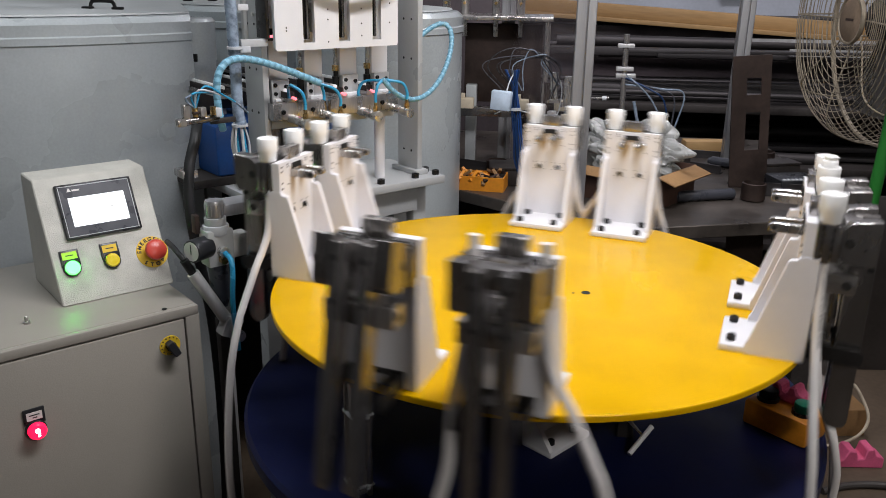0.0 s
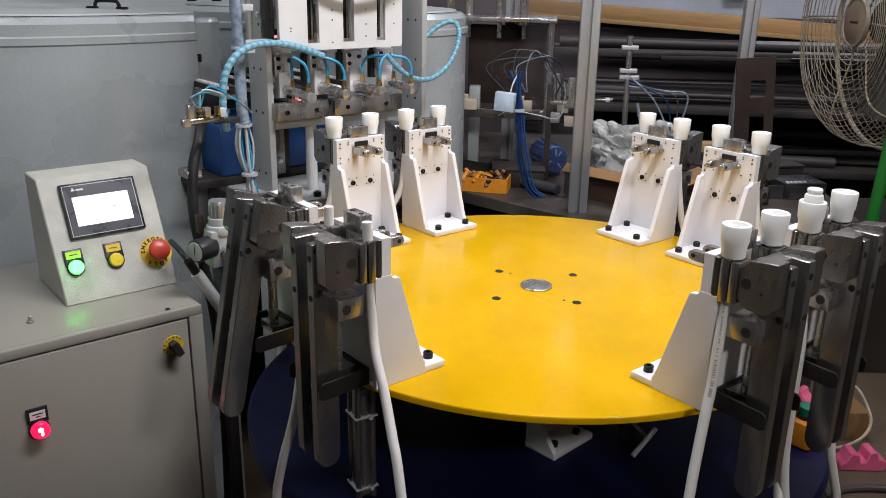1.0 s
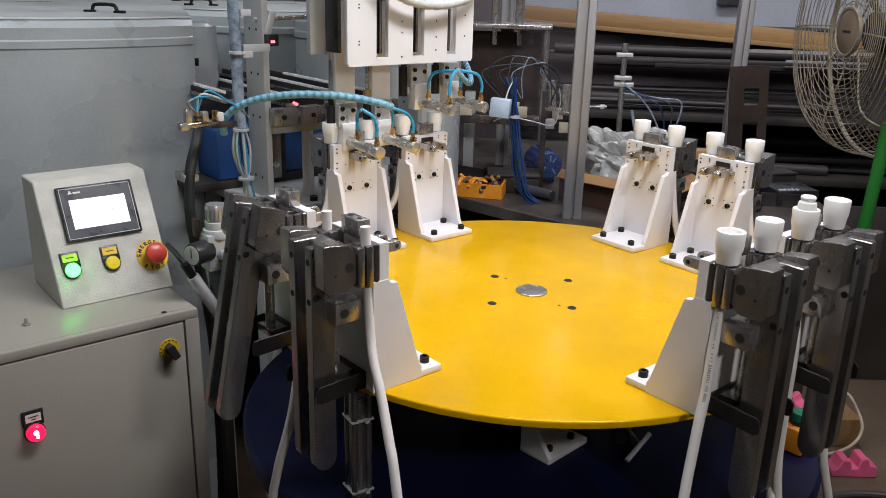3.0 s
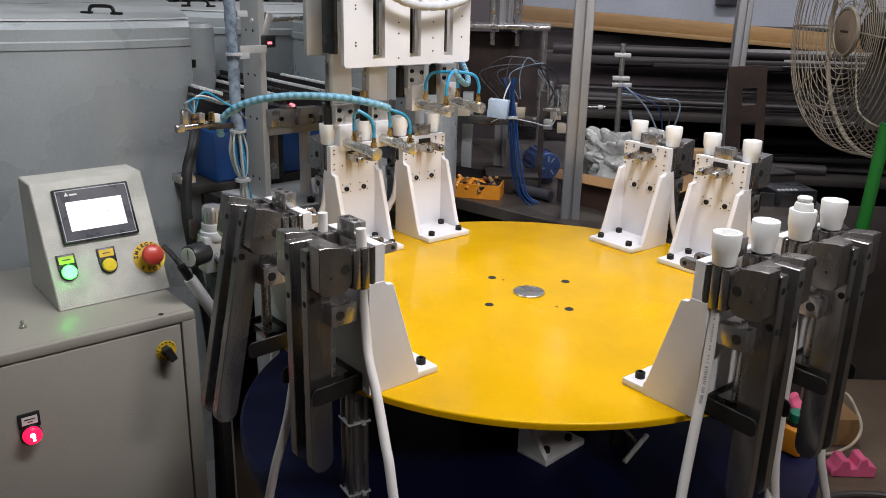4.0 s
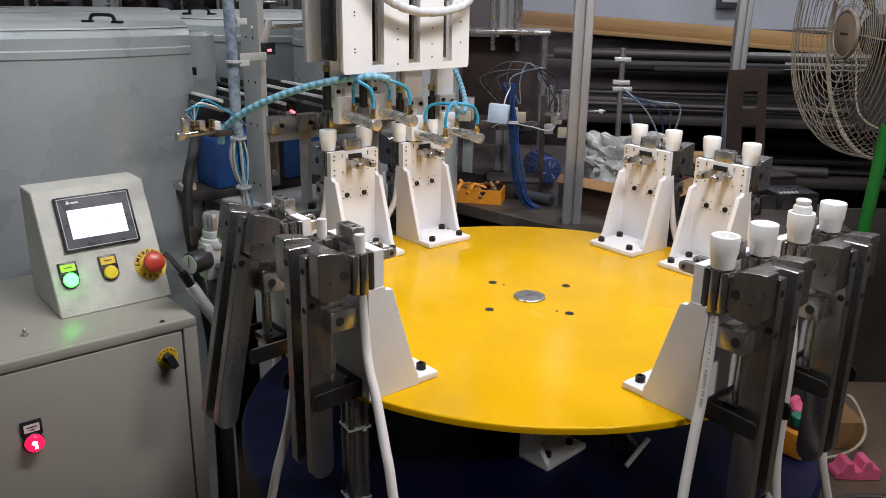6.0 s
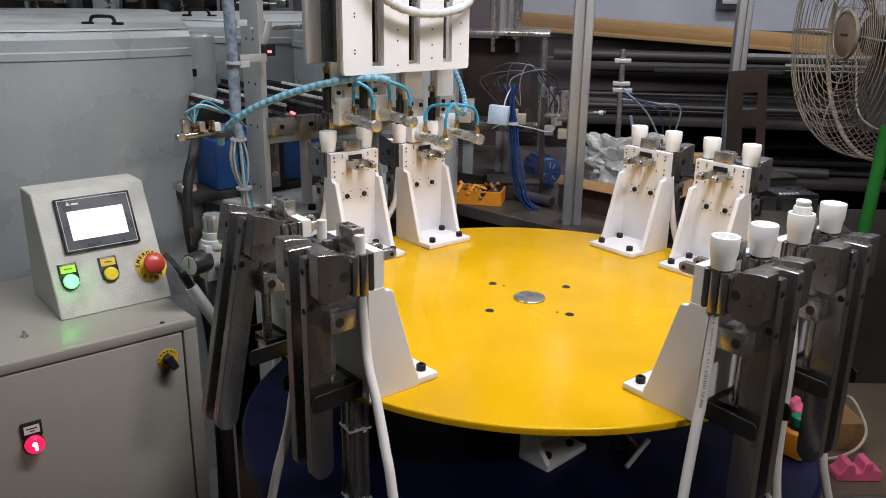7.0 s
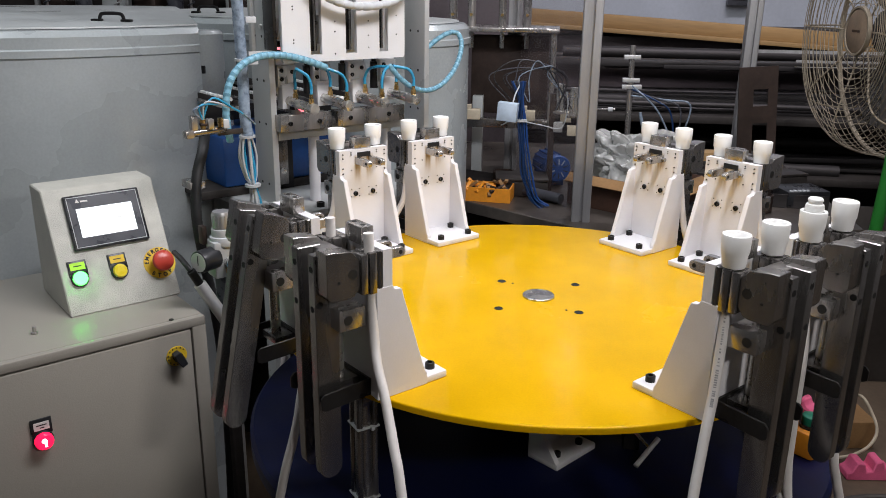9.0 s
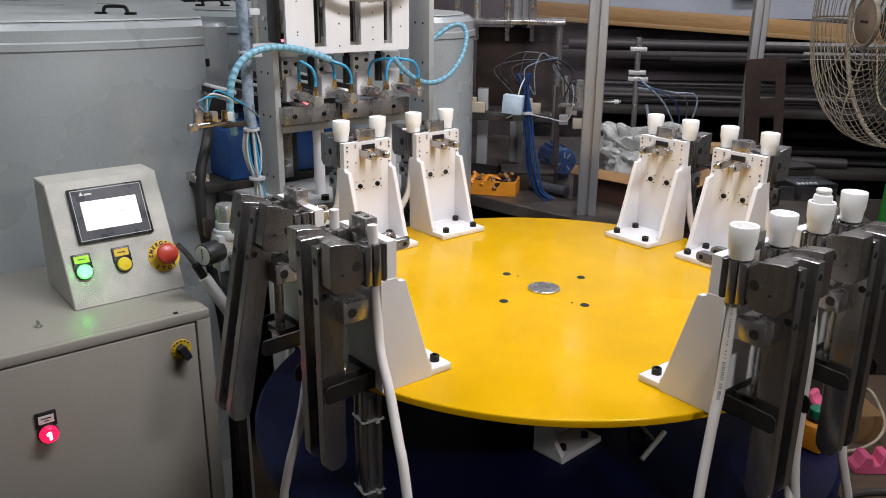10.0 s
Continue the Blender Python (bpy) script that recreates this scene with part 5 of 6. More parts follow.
def motor():
    m = thing("electric_motor", "blue painted electric motor with a round fan cover", "motor", pose(0.036, 1.24, 0.80, 0, 0, 22) @ Matrix.Scale(0.70, 4))
    bm = C((0, 0.0, 0.09), (0, 0.16, 0.09), 0.056, seg=40, bevel=0.004)
    part("casing", bm, MOTORBLUE, m)
    for i in range(14):
        a = 2 * math.pi * i / 14
        part("fin", B(-0.002, 0.002, 0.03, 0.15, 0.052, 0.064), MOTORBLUE, m, "", Matrix.Translation((0, 0, 0.09)) @ Matrix.Rotation(a, 4, "Y"))
    fc = part("fan_cover", lathe(bmesh.new(), [(0.060, -0.002), (0.060, 0.02), (0.056, 0.026), (0.02, 0.028), (0, 0.028)], 40), MOTORBLUE, m, "", pose(0, 0.0, 0.09, 90, 0, 0))
    for i in range(10):
        a = 2 * math.pi * i / 10
        part("vent_slot", B(-0.0025, 0.0025, 0.020, 0.046, 0.0272, 0.0288), LIDGREY if i % 3 == 0 else HOLE, fc, "", Matrix.Rotation(a, 4, "Z"))
    part("foot", B(-0.05, 0.05, 0.03, 0.13, 0, 0.035, 0.003), MOTORBLUE, m)
    return m


motor()


def bench_clutter():
    """Dark offcuts, bars and small boxes strewn over the bench."""
    rnd = random.Random(31)
    spots = [(0.42, 1.30), (0.52, 1.42), (0.48, 1.02), (0.62, 1.05), (0.74, 1.30), (0.72, 1.12), (0.66, 1.45), (0.76, 1.52), (0.38, 1.55), (0.60, 1.62), (0.16, 1.30), (0.20, 1.42), (-0.07, 1.15), (-0.20, 1.27), (-0.02, 1.08), (-0.13, 1.22)]
    for i, (x, y) in enumerate(spots):
        k = i % 4
        mt = (DARKRACK, RUST, BEZEL, BAR)[(i * 3) % 4]
        a = rnd.uniform(-40, 40)
        if k == 0:
            w, d, h = rnd.uniform(0.04, 0.08), rnd.uniform(0.03, 0.06), rnd.uniform(0.03, 0.08)
            t = thing("small_case", "dark grimy small case on the bench", "case", pose(x, y, 0.80, 0, 0, a), group="clutter on the bench")
            part("case_body", B(-w, w, -d, d, 0, h, 0.003), mt, t)
            part("case_lid", B(-w - 0.002, w + 0.002, -d - 0.002, d + 0.002, h, h + 0.008, 0.002), DARKRACK, t)
        elif k == 1:
            bm = bmesh.new()
            l, w = rnd.uniform(0.08, 0.14), rnd.uniform(0.012, 0.02)
            prism(bm, [(-w, 0), (w, 0), (w, 0.004), (-w + 0.004, 0.004), (-w + 0.004, w * 2), (-w, w * 2)], -l, l, lambda p, q, c: (c, p, q), 0.0008)
            solo("angle_offcut", bm, mt, "grimy steel angle offcut on the bench", "steel offcut", pose(x, y, 0.80, 0, 0, a), group="clutter on the bench")
        elif k == 2:
            bm = C((-0.09, 0, 0.016), (0.09, 0, 0.016), 0.016, seg=16, bevel=0.002)
            cyl(bm, (-0.10, 0, 0.016), (-0.088, 0, 0.016), 0.010, seg=12)
            solo("round_offcut", bm, mt, "dull round steel offcut on the bench", "steel offcut", pose(x, y, 0.80, 0, 0, a), group="clutter on the bench")
        else:
            bm = lathe(bmesh.new(), [(0, 0), (0.03, 0), (0.034, 0.004), (0.034, 0.05), (0.030, 0.052), (0.029, 0.006), (0, 0.006)], 24)
            solo("tin", bm, mt, "dark open tin on the bench", "tin", pose(x, y, 0.80), group="clutter on the bench")


bench_clutter()


def test_rig():
    """Assembly jig behind the panel: uprights, top plate, cylinders and ivory blocks."""
    r = thing("assembly_jig", "steel assembly jig with uprights, top plate and air cylinders", "jig", pose(-0.20, 1.42, 0.80))
    part("top_plate", B(-0.16, 0.225, -0.09, 0.10, 0.470, 0.484, 0.002), STEEL, r)
    for x, y in ((-0.13, -0.07), (0.208, -0.07), (-0.13, 0.08), (0.208, 0.08)):
        part("upright", C((x, y, 0), (x, y, 0.470), 0.010, seg=14), STEEL, r)
    part("rusty_plate", B(-0.06, 0.195, 0.02, 0.04, 0.20, 0.455, 0.002), RUST, r, "rusty brown steel plate")
    for x in (-0.12, -0.06, 0.04, 0.12):
        cy = part("air_cylinder", C((x, 0.0, 0.484), (x, 0.0, 0.66), 0.013, seg=18), STEEL, r)
        part("rod_nut", C((x, 0.0, 0.415), (x, 0.0, 0.470), 0.008, seg=6), CHROME, r)
        part("port", C((x, -0.010, 0.52), (x, -0.03, 0.52), 0.005, seg=10), BRASS, cy)
    part("mid_beam", B(-0.16, 0.20, -0.10, -0.07, 0.17, 0.20, 0.002), DARKSTEEL, r)
    for x, w in ((-0.14, 0.03), (-0.09, 0.03), (-0.06, 0.045), (0.05, 0.03), (0.12, 0.04), (0.24, 0.034)):
        bm = B(x, x + w, -0.135, -0.10, 0.20, 0.232, 0.002)
        box(bm, x + 0.002, x + w * 0.35, -0.13, -0.105, 0.228, 0.246, 0.001)
        part("ivory_block", bm, PALEBLOCK, r, "ivory plastic block")
    for x in (-0.13, -0.05):
        part("column", B(x, x + 0.035, -0.02, 0.02, 0.0, 0.26, 0.002), LIDGREY, r)
    return r


test_rig()


# Added box: a dark backdrop for the purple haze behind the jig.
def locker():
    l = thing("dark_backdrop", "tall dark purple-brown box added as a backdrop behind the jig", "locker", pose(-0.55, 2.0, 0))
    part("body", B(-0.45, 0.45, 0.0, 0.25, 0.0, 1.9, 0.006), BACKDROP, l)
    for x in (-0.22, 0.22):
        d = part("backdrop_door", B(x - 0.21, x + 0.21, -0.012, 0.0, 0.08, 1.86, 0.003), BACKDROP, l)
        part("handle", B(x + 0.16, x + 0.175, -0.03, -0.012, 0.95, 1.07, 0.003), STEEL, d)
    return l


locker()


def wiring():
    w = thing("hanging_wires", "tangle of blue tubes and wires hanging over the jig", "cables", pose(-0.07, 0.98, 0))
    rnd = random.Random(11)
    for i in range(8):
        a, b2 = rnd.uniform(-0.012, 0.012), rnd.uniform(-0.01, 0.01)
        pts = [(a - 0.02 + rnd.uniform(-0.03, 0.03), b2, 1.16), (a + rnd.uniform(-0.015, 0.01), b2, 1.10), (a, b2, 1.04), (a + 0.008, b2, 0.97), (a * 1.4 + 0.018, b2, 0.90), (a * 1.5 + 0.045 + rnd.uniform(-0.01, 0.01), b2, 0.83), (a + 0.075, b2, 0.795 + 0.01 * (i % 2))]
        part("tube", T(pts, rnd.choice((0.0020, 0.0026, 0.0030)), 8, 6), (WIREBLUE, BEZEL, WIREBLUE, MOTORBLUE)[i % 4], w)
    for i in range(7):
        x0 = rnd.uniform(-0.05, 0.02)
        pts = [(x0, 0.02, 1.10), (x0 - 0.02 + rnd.uniform(-0.04, 0.03), 0.02, 1.17), (x0 + rnd.uniform(0.0, 0.06), 0.03, 1.205 + rnd.uniform(-0.015, 0.012)), (0.09 + rnd.uniform(-0.03, 0.04), 0.05, 1.17), (0.12 + rnd.uniform(-0.03, 0.03), 0.06, 1.09 + rnd.uniform(-0.03, 0.03))]
        part("loop_tube", T(pts, 0.0015, 8, 6), (BEZEL, WRAP, BLACKPLASTIC, BEZEL)[i % 4], w)
    part("white_wire", T([(-0.06, 0, 1.035), (-0.02, -0.01, 1.052), (0.05, 0, 1.04), (0.11, 0.02, 1.03), (0.125, 0.03, 1.09), (0.12, 0.03, 1.13)], 0.0018, 8, 6), CONDUIT, w)
    part("carton", B(-0.027, 0.027, -0.095, -0.065, -0.024, 0.026, 0.002), WHITEBOX, w, "small white and blue carton", pose(-0.027, 0, 1.085, 0, 4, -8))
    part("carton_string", T([(-0.027, -0.08, 1.10), (-0.02, -0.05, 1.13), (-0.01, 0, 1.15)], 0.002, 6, 5), CONDUIT, w)
    part("tie", C((-0.002, 0, 1.048), (-0.002, 0, 1.055), 0.016, seg=14), CONDUIT, w)
    return w


wiring()


def small_boxes():
    g = thing("gripper_unit", "chrome gripper unit with air cylinders on the jig", "gripper", pose(0.055, 1.20, 0.80))
    for x, z in ((-0.02, 0.30), (0.022, 0.29), (0.065, 0.26)):
        part("cylinder", C((x, 0, z - 0.05), (x, 0, z + 0.03), 0.012, seg=16), CHROME, g)
        part("flange", B(x - 0.02, x + 0.02, -0.012, 0.012, z - 0.06, z - 0.05, 0.001), STEEL, g)
        part("block", B(x - 0.016, x + 0.012, -0.014, 0.010, z - 0.115, z - 0.085, 0.002), PALEBLOCK if x > 0 else ALU, g)
    part("post", B(-0.05, -0.032, -0.008, 0.012, 0, 0.30), RUST, g)
    part("rod", C((0.04, -0.01, 0.255), (0.145, -0.02, 0.262), 0.0035, seg=12), STEEL, g)
    part("rod_collar", C((0.125, -0.018, 0.26), (0.138, -0.019, 0.261), 0.007, seg=12), CONDUIT, g)
    return g


small_boxes()


def probe_stand():
    s = thing("probe_stand", "thin steel stand with clamps and wires", "stand", pose(0.255, 1.3, 0.80))
    part("post", C((0, 0, 0), (-0.006, 0, 0.44), 0.009, seg=14), STEEL, s)
    for z, w in ((0.40, 0.02), (0.33, 0.022), (0.31, 0.03)):
        part("clamp", B(-0.03, w, -0.012, 0.012, z, z + 0.012, 0.001), ALU, s)
    part("base", B(-0.06, 0.06, -0.06, 0.06, 0, 0.02, 0.002), DARKSTEEL, s)
    for k in range(4):
        part("wire", T([(0.0, -0.01, 0.32 - 0.01 * k), (0.05 + 0.02 * k, -0.02, 0.28), (0.09 + 0.03 * k, -0.02, 0.235 + 0.01 * k), (0.13 + 0.01 * k, -0.01, 0.15), (0.14, 0, 0.05)], 0.0028, 8, 6), (WRAP, WIREBLUE, BEZEL)[k % 3], s)
    part("hanging_probe", C((0.03, -0.02, 0.24), (0.055, -0.02, 0.14), 0.005, seg=10), WRAP, s)
    return s


probe_stand()


def bag():
    bm = bmesh.new()
    bmesh.ops.create_icosphere(bm, subdivisions=6, radius=1)
    for v in bm.verts:
        p = v.co.copy()
        q = Vector((p.x * 1.1, p.y * 2.0, p.z * 1.6 + p.x))
        fold = abs(noise.noise(q * 1.3 + Vector((3, 1, 0)))) * 0.75 + abs(noise.noise(q * 2.7)) * 0.26 + abs(noise.noise(q * 6.0)) * 0.07
        r = 0.78 + fold + 0.22 * max(0.0, p.x) * max(0.0, p.z)
        v.co = Vector((p.x * 0.135 * r, p.y * 0.10 * r, max(-0.045, p.z * 0.085 * r)))
    solo("plastic_bag", bm, BAGWHITE, "crumpled whitish plastic bag in a cardboard box", "bag", pose(0.268, 1.085, 0.915, 0, 0, -30))
    c = thing("open_carton", "dark brown open cardboard box with a plastic bag in it", "box", pose(0.262, 1.055, 0.80, 0, 0, -35))
    bm = B(-0.15, 0.15, -0.115, 0.115, 0, 0.005)
    for x0, x1, y0, y1 in ((-0.15, 0.15, -0.118, -0.114), (-0.15, 0.15, 0.114, 0.118), (-0.153, -0.149, -0.118, 0.118), (0.149, 0.153, -0.118, 0.118)):
        box(bm, x0, x1, y0, y1, 0, 0.095, 0.0008)
    part("carton_body", bm, DARKCARD, c)
    part("flap", B(-0.148, 0.148, -0.034, 0.0, -0.002, 0.002, 0.0008), CARD, c, "pale brown folded flap", pose(0, -0.117, 0.094, 38, 0, 0))
    part("side_flap", B(0.0, 0.055, -0.11, 0.11, -0.002, 0.002, 0.0008), CARD, c, "pale brown folded flap", pose(0.152, 0, 0.094, 0, 18, 0))
    solo("wood_offcut", B(-0.10, 0.10, -0.03, 0.03, 0, 0.045, 0.003), WOOD, "pale wood offcut on the rack", "wood block", pose(0.62, 1.72, 0.80, 0, 0, 8))
    k = thing("power_supply", "black flat power supply with a white sticker on the bench", "power supply", pose(0.762, 1.165, 0.80, 0, 0, 14))
    part("case", B(-0.068, 0.062, -0.055, 0.055, 0.004, 0.048, 0.003), BLACKPLASTIC, k)
    part("sticker", B(0.012, 0.046, -0.0562, -0.0548, 0.010, 0.032), LABELWHITE, k, "white sticker")
    for i in range(5):
        part("terminal", B(-0.062 + 0.013 * i, -0.053 + 0.013 * i, -0.052, -0.040, 0.047, 0.052, 0.001), CONDUIT, k, "pale screw terminal")


bag()

# ---------------------------------------------------------------- stock rack along the back wall
def stock_rack():
    r = thing("stock_rack", "dark rack of long steel bars along the wall", "rack", pose(0, 0, 0))
    for z, y0, y1 in ((0.28, 2.2, 3.1), (0.62, 2.2, 3.1), (0.86, 2.25, 3.1)):
        part("shelf", B(-0.5, 3.0, y0, y1, z, z + 0.03, 0.002), DARKRACK, r)
    for x in (-0.45, 1.9, 2.9):
        for y in (2.24, 3.05):
            part("upright", B(x - 0.03, x + 0.03, y - 0.03, y + 0.03, 0, 1.15), DARKRACK, r)
    # Added sheet: its lifted tone stands in for ambient light between the bars.
    part("back_sheet", B(-0.6, 3.0, 3.12, 3.14, 0.0, 1.16), BACKDROP, r, "dark sheet added behind the bars")
    rnd = random.Random(5)
    for i in range(34):
        lay = i % 3
        z = (0.65, 0.89, 1.055)[lay]
        y = rnd.uniform(2.28, 3.0)
        x0, x1 = rnd.uniform(-0.4, 0.7), rnd.uniform(1.2, 2.9)
        rr = rnd.choice((0.012, 0.018, 0.026))
        m = pose(0, y, z + rr + rnd.choice((0, 0, 0.03)), 0, rnd.uniform(-0.6, 0.6), rnd.uniform(-1.5, 1.5))
        if i % 2:
            part("steel_bar", C((x0, 0, 0), (x1, 0, 0), rr, seg=14), BAR, r, "", m)
        else:
            part("flat_bar", B(x0, x1, -rr * 1.6, rr * 1.6, -rr * 0.6, rr * 0.6, 0.002), BAR, r, "", m)
    for y, z, x0, x1, h in ((2.45, 1.085, 1.05, 2.9, 0.03), (2.62, 1.13, 0.9, 2.9, 0.014)):
        part("angle_bar", prism(bmesh.new(), [(0, 0), (h, 0), (h, 0.004), (0.004, 0.004), (0.004, h), (0, h)], x0, x1, lambda a, b_, c: (c, a, b_)), ALU, r, "bright steel angle bar", pose(0, y, z))
    return r


stock_rack()


def wall_shelf():
    solo("wall_plank", B(-0.35, 3.2, 3.02, 3.10, -0.033, 0.033, 0.004), WOOD, "pale wooden plank along the wall", "plank", pose(0, 0, 1.254, 0, 3.4, 0))
    solo("wall_batten", B(-0.35, 3.2, 2.96, 3.03, -0.010, 0.010, 0.002), WOOD, "thin wooden batten below the plank", "batten", pose(0, 0, 1.212, 0, 3.4, 0))
    solo("plank_bracket", B(-0.6, 3.2, 3.10, 3.40, -0.02, 0.02), DARKRACK, "dark ledge behind the plank", "ledge", pose(0, 0, 1.19))
    o = thing("wall_socket", "dark grey wall switch box on the wall", "switch box", pose(0.97, 3.39, 1.395))
    part("box", B(-0.06, 0.06, -0.05, 0.01, -0.08, 0.08, 0.006), BEZEL, o)
    for z in (-0.05, -0.01, 0.03):
        part("rocker", B(-0.04, 0.04, -0.056, -0.05, z, z + 0.025, 0.002), LIDGREY, o)
    rnd = random.Random(9)
    for x, z in ((0.35, 1.52), (0.78, 1.40), (1.45, 1.37), (1.52, 1.42), (0.62, 1.45)):
        solo("wall_hole", C((x, 3.401, z), (x, 3.396, z), rnd.uniform(0.008, 0.016), seg=12), HOLE, "small dark drill hole in the wall", "hole", kind="structure")


wall_shelf()


def punched_plate():
    m = thing("punched_plate", "rusty brown steel plate with square cut-outs", "steel plate", Matrix.Translation((0.712, 1.2, 0.0)) @ Matrix.Rotation(radians(-4.8), 4, "Y"))
    bm = bmesh.new()
    xs, zs = (-0.062, -0.020, 0.022, 0.048), (0.0, 0.92, 1.035, 1.085, 1.135, 1.20)
    g = {(i, k): bm.verts.new((x, -0.004, z)) for i, x in enumerate(xs) for k, z in enumerate(zs)}
    fs = [bm.faces.new((g[i, k], g[i + 1, k], g[i + 1, k + 1], g[i, k + 1])) for i in range(3) for k in range(5) if not (i == 1 and k in (1, 3))]
    for v in bmesh.ops.extrude_face_region(bm, geom=fs)["geom"]:
        if isinstance(v, bmesh.types.BMVert):
            v.co.y += 0.008
    part("sheet", bm, RUST, m)
    for z in (0.66, 0.74, 0.80):
        part("hole", B(-0.006, 0.008, -0.0046, -0.0038, z, z + 0.022), HOLE, m)
    return m


punched_plate()


def fan():
    """Large wire-caged fan, turned away to the side."""
    f = thing("pedestal_fan", "large pedestal fan with a dusty wire cage", "fan", Matrix.Translation((0.872, 0.916, 1.315)) @ Matrix.Rotation(radians(-82), 4, "Z"))
    # its axis is -y in its own space
    R = 0.316
    cage = [(0.050, 0.104), (0.10, 0.110), (0.16, 0.125), (0.22, 0.138), (0.262, 0.134), (0.290, 0.105), (0.308, 0.055), (R, 0.0)]

    def height(r):
        for (a, ya), (b, yb) in zip(cage, cage[1:]):
            if a <= r <= b:
                return ya + (yb - ya) * (r - a) / (b - a)
        return 0.0

    radii = [0.074 + 0.0155 * i for i in range(13)] + [0.270, 0.279, 0.286, 0.292, 0.297, 0.301, 0.305, 0.308, 0.3105, 0.313]
    for s in (-1, 1):
        half = part("front_cage" if s < 0 else "rear_cage", tube(bmesh.new(), [(R * math.cos(2 * math.pi * i / 64), s * 0.003, R * math.sin(2 * math.pi * i / 64)) for i in range(65)], 0.0042, 8, 1), FANWIRE, f, "wire cage half")
        for r in radii:
            if s > 0 and r < 0.28:
                continue                       # the rear half has straight spokes instead
            y = s * height(r)
            part("cage_ring", tube(bmesh.new(), [(r * math.cos(2 * math.pi * i / 56), y, r * math.sin(2 * math.pi * i / 56)) for i in range(57)], 0.0011, 5, 1), FANWIRE, half)
        for k in range(8):
            a = 2 * math.pi * k / 8 + (0.2 if s > 0 else 0)
            part("cage_rib", tube(bmesh.new(), [(r * math.cos(a), s * (y - 0.003), r * math.sin(a)) for r, y in cage], 0.0024, 6, 3), FANWIRE, half)
        if s > 0:
            spoke = None
            for k in range(64):
                if spoke is None:
                    spoke = part("spoke", tube(bmesh.new(), [(r, y, 0) for r, y in cage], 0.0012, 5, 2), FANWIRE, half)
                else:
                    o = new("spoke", spoke.data)
                    o.parent = half
                    o.matrix_basis = Matrix.Rotation(2 * math.pi * k / 64, 4, "Y")
    bdg = part("badge", lathe(bmesh.new(), [(0, 0.116), (0.050, 0.116), (0.057, 0.112), (0.060, 0.106), (0.057, 0.103), (0, 0.103)], 40), BADGE, f, "round dull brown centre badge", pose(0, 0, 0, 90, 0, 0))
    part("badge_rim", lathe(bmesh.new(), [(0.054, 0.112), (0.0555, 0.1165), (0.0605, 0.1165), (0.062, 0.108)], 40), FANWIRE, bdg)
    part("badge_mark", B(-0.020, 0.020, -0.003, 0.003, 0.1158, 0.1165), RUST, bdg)
    part("hub", C((0, -0.05, 0), (0, 0.05, 0), 0.05, seg=24), BLACKPLASTIC, f)
    for i in range(3):
        a = 2 * math.pi * i / 3 + 0.4
        bm = bmesh.new()
        grid = []
        for ir in range(7):
            r = 0.05 + 0.20 * ir / 6
            w = 0.55 * (0.6 + 0.6 * math.sin(math.pi * (0.25 + 0.6 * ir / 6)))
            grid.append([bm.verts.new((r * math.cos(a + w * (j / 4 - 0.5)), 0.045 * (j / 4 - 0.5), r * math.sin(a + w * (j / 4 - 0.5)))) for j in range(5)])
        for ga, gb in zip(grid, grid[1:]):
            for j in range(4):
                bm.faces.new((ga[j], ga[j + 1], gb[j + 1], gb[j]))
        bmesh.ops.solidify(bm, geom=bm.faces[:], thickness=0.003)
        part("blade", bm, DARKSTEEL, f, "dull metal fan blade")
    part("motor", C((0, 0.06, 0), (0, 0.20, 0), 0.07, 0.055, seg=28), DARKRACK, f)
    part("neck", B(-0.03, 0.03, 0.10, 0.16, -0.16, -0.05, 0.004), DARKRACK, f)
    part("stay", C((0, 0.13, -0.14), (0, 0.56, -0.14), 0.018, seg=16), DARKRACK, f)
    part("pole", C((0, 0.55, -1.315), (0, 0.55, -0.10), 0.022, seg=20), DARKRACK, f)
    part("foot", lathe(bmesh.new(), [(0, -1.29), (0.05, -1.29), (0.22, -1.305), (0.23, -1.315), (0, -1.315)], 40, (0, 0.55, 0)), DARKRACK, f)
    return f


fan()


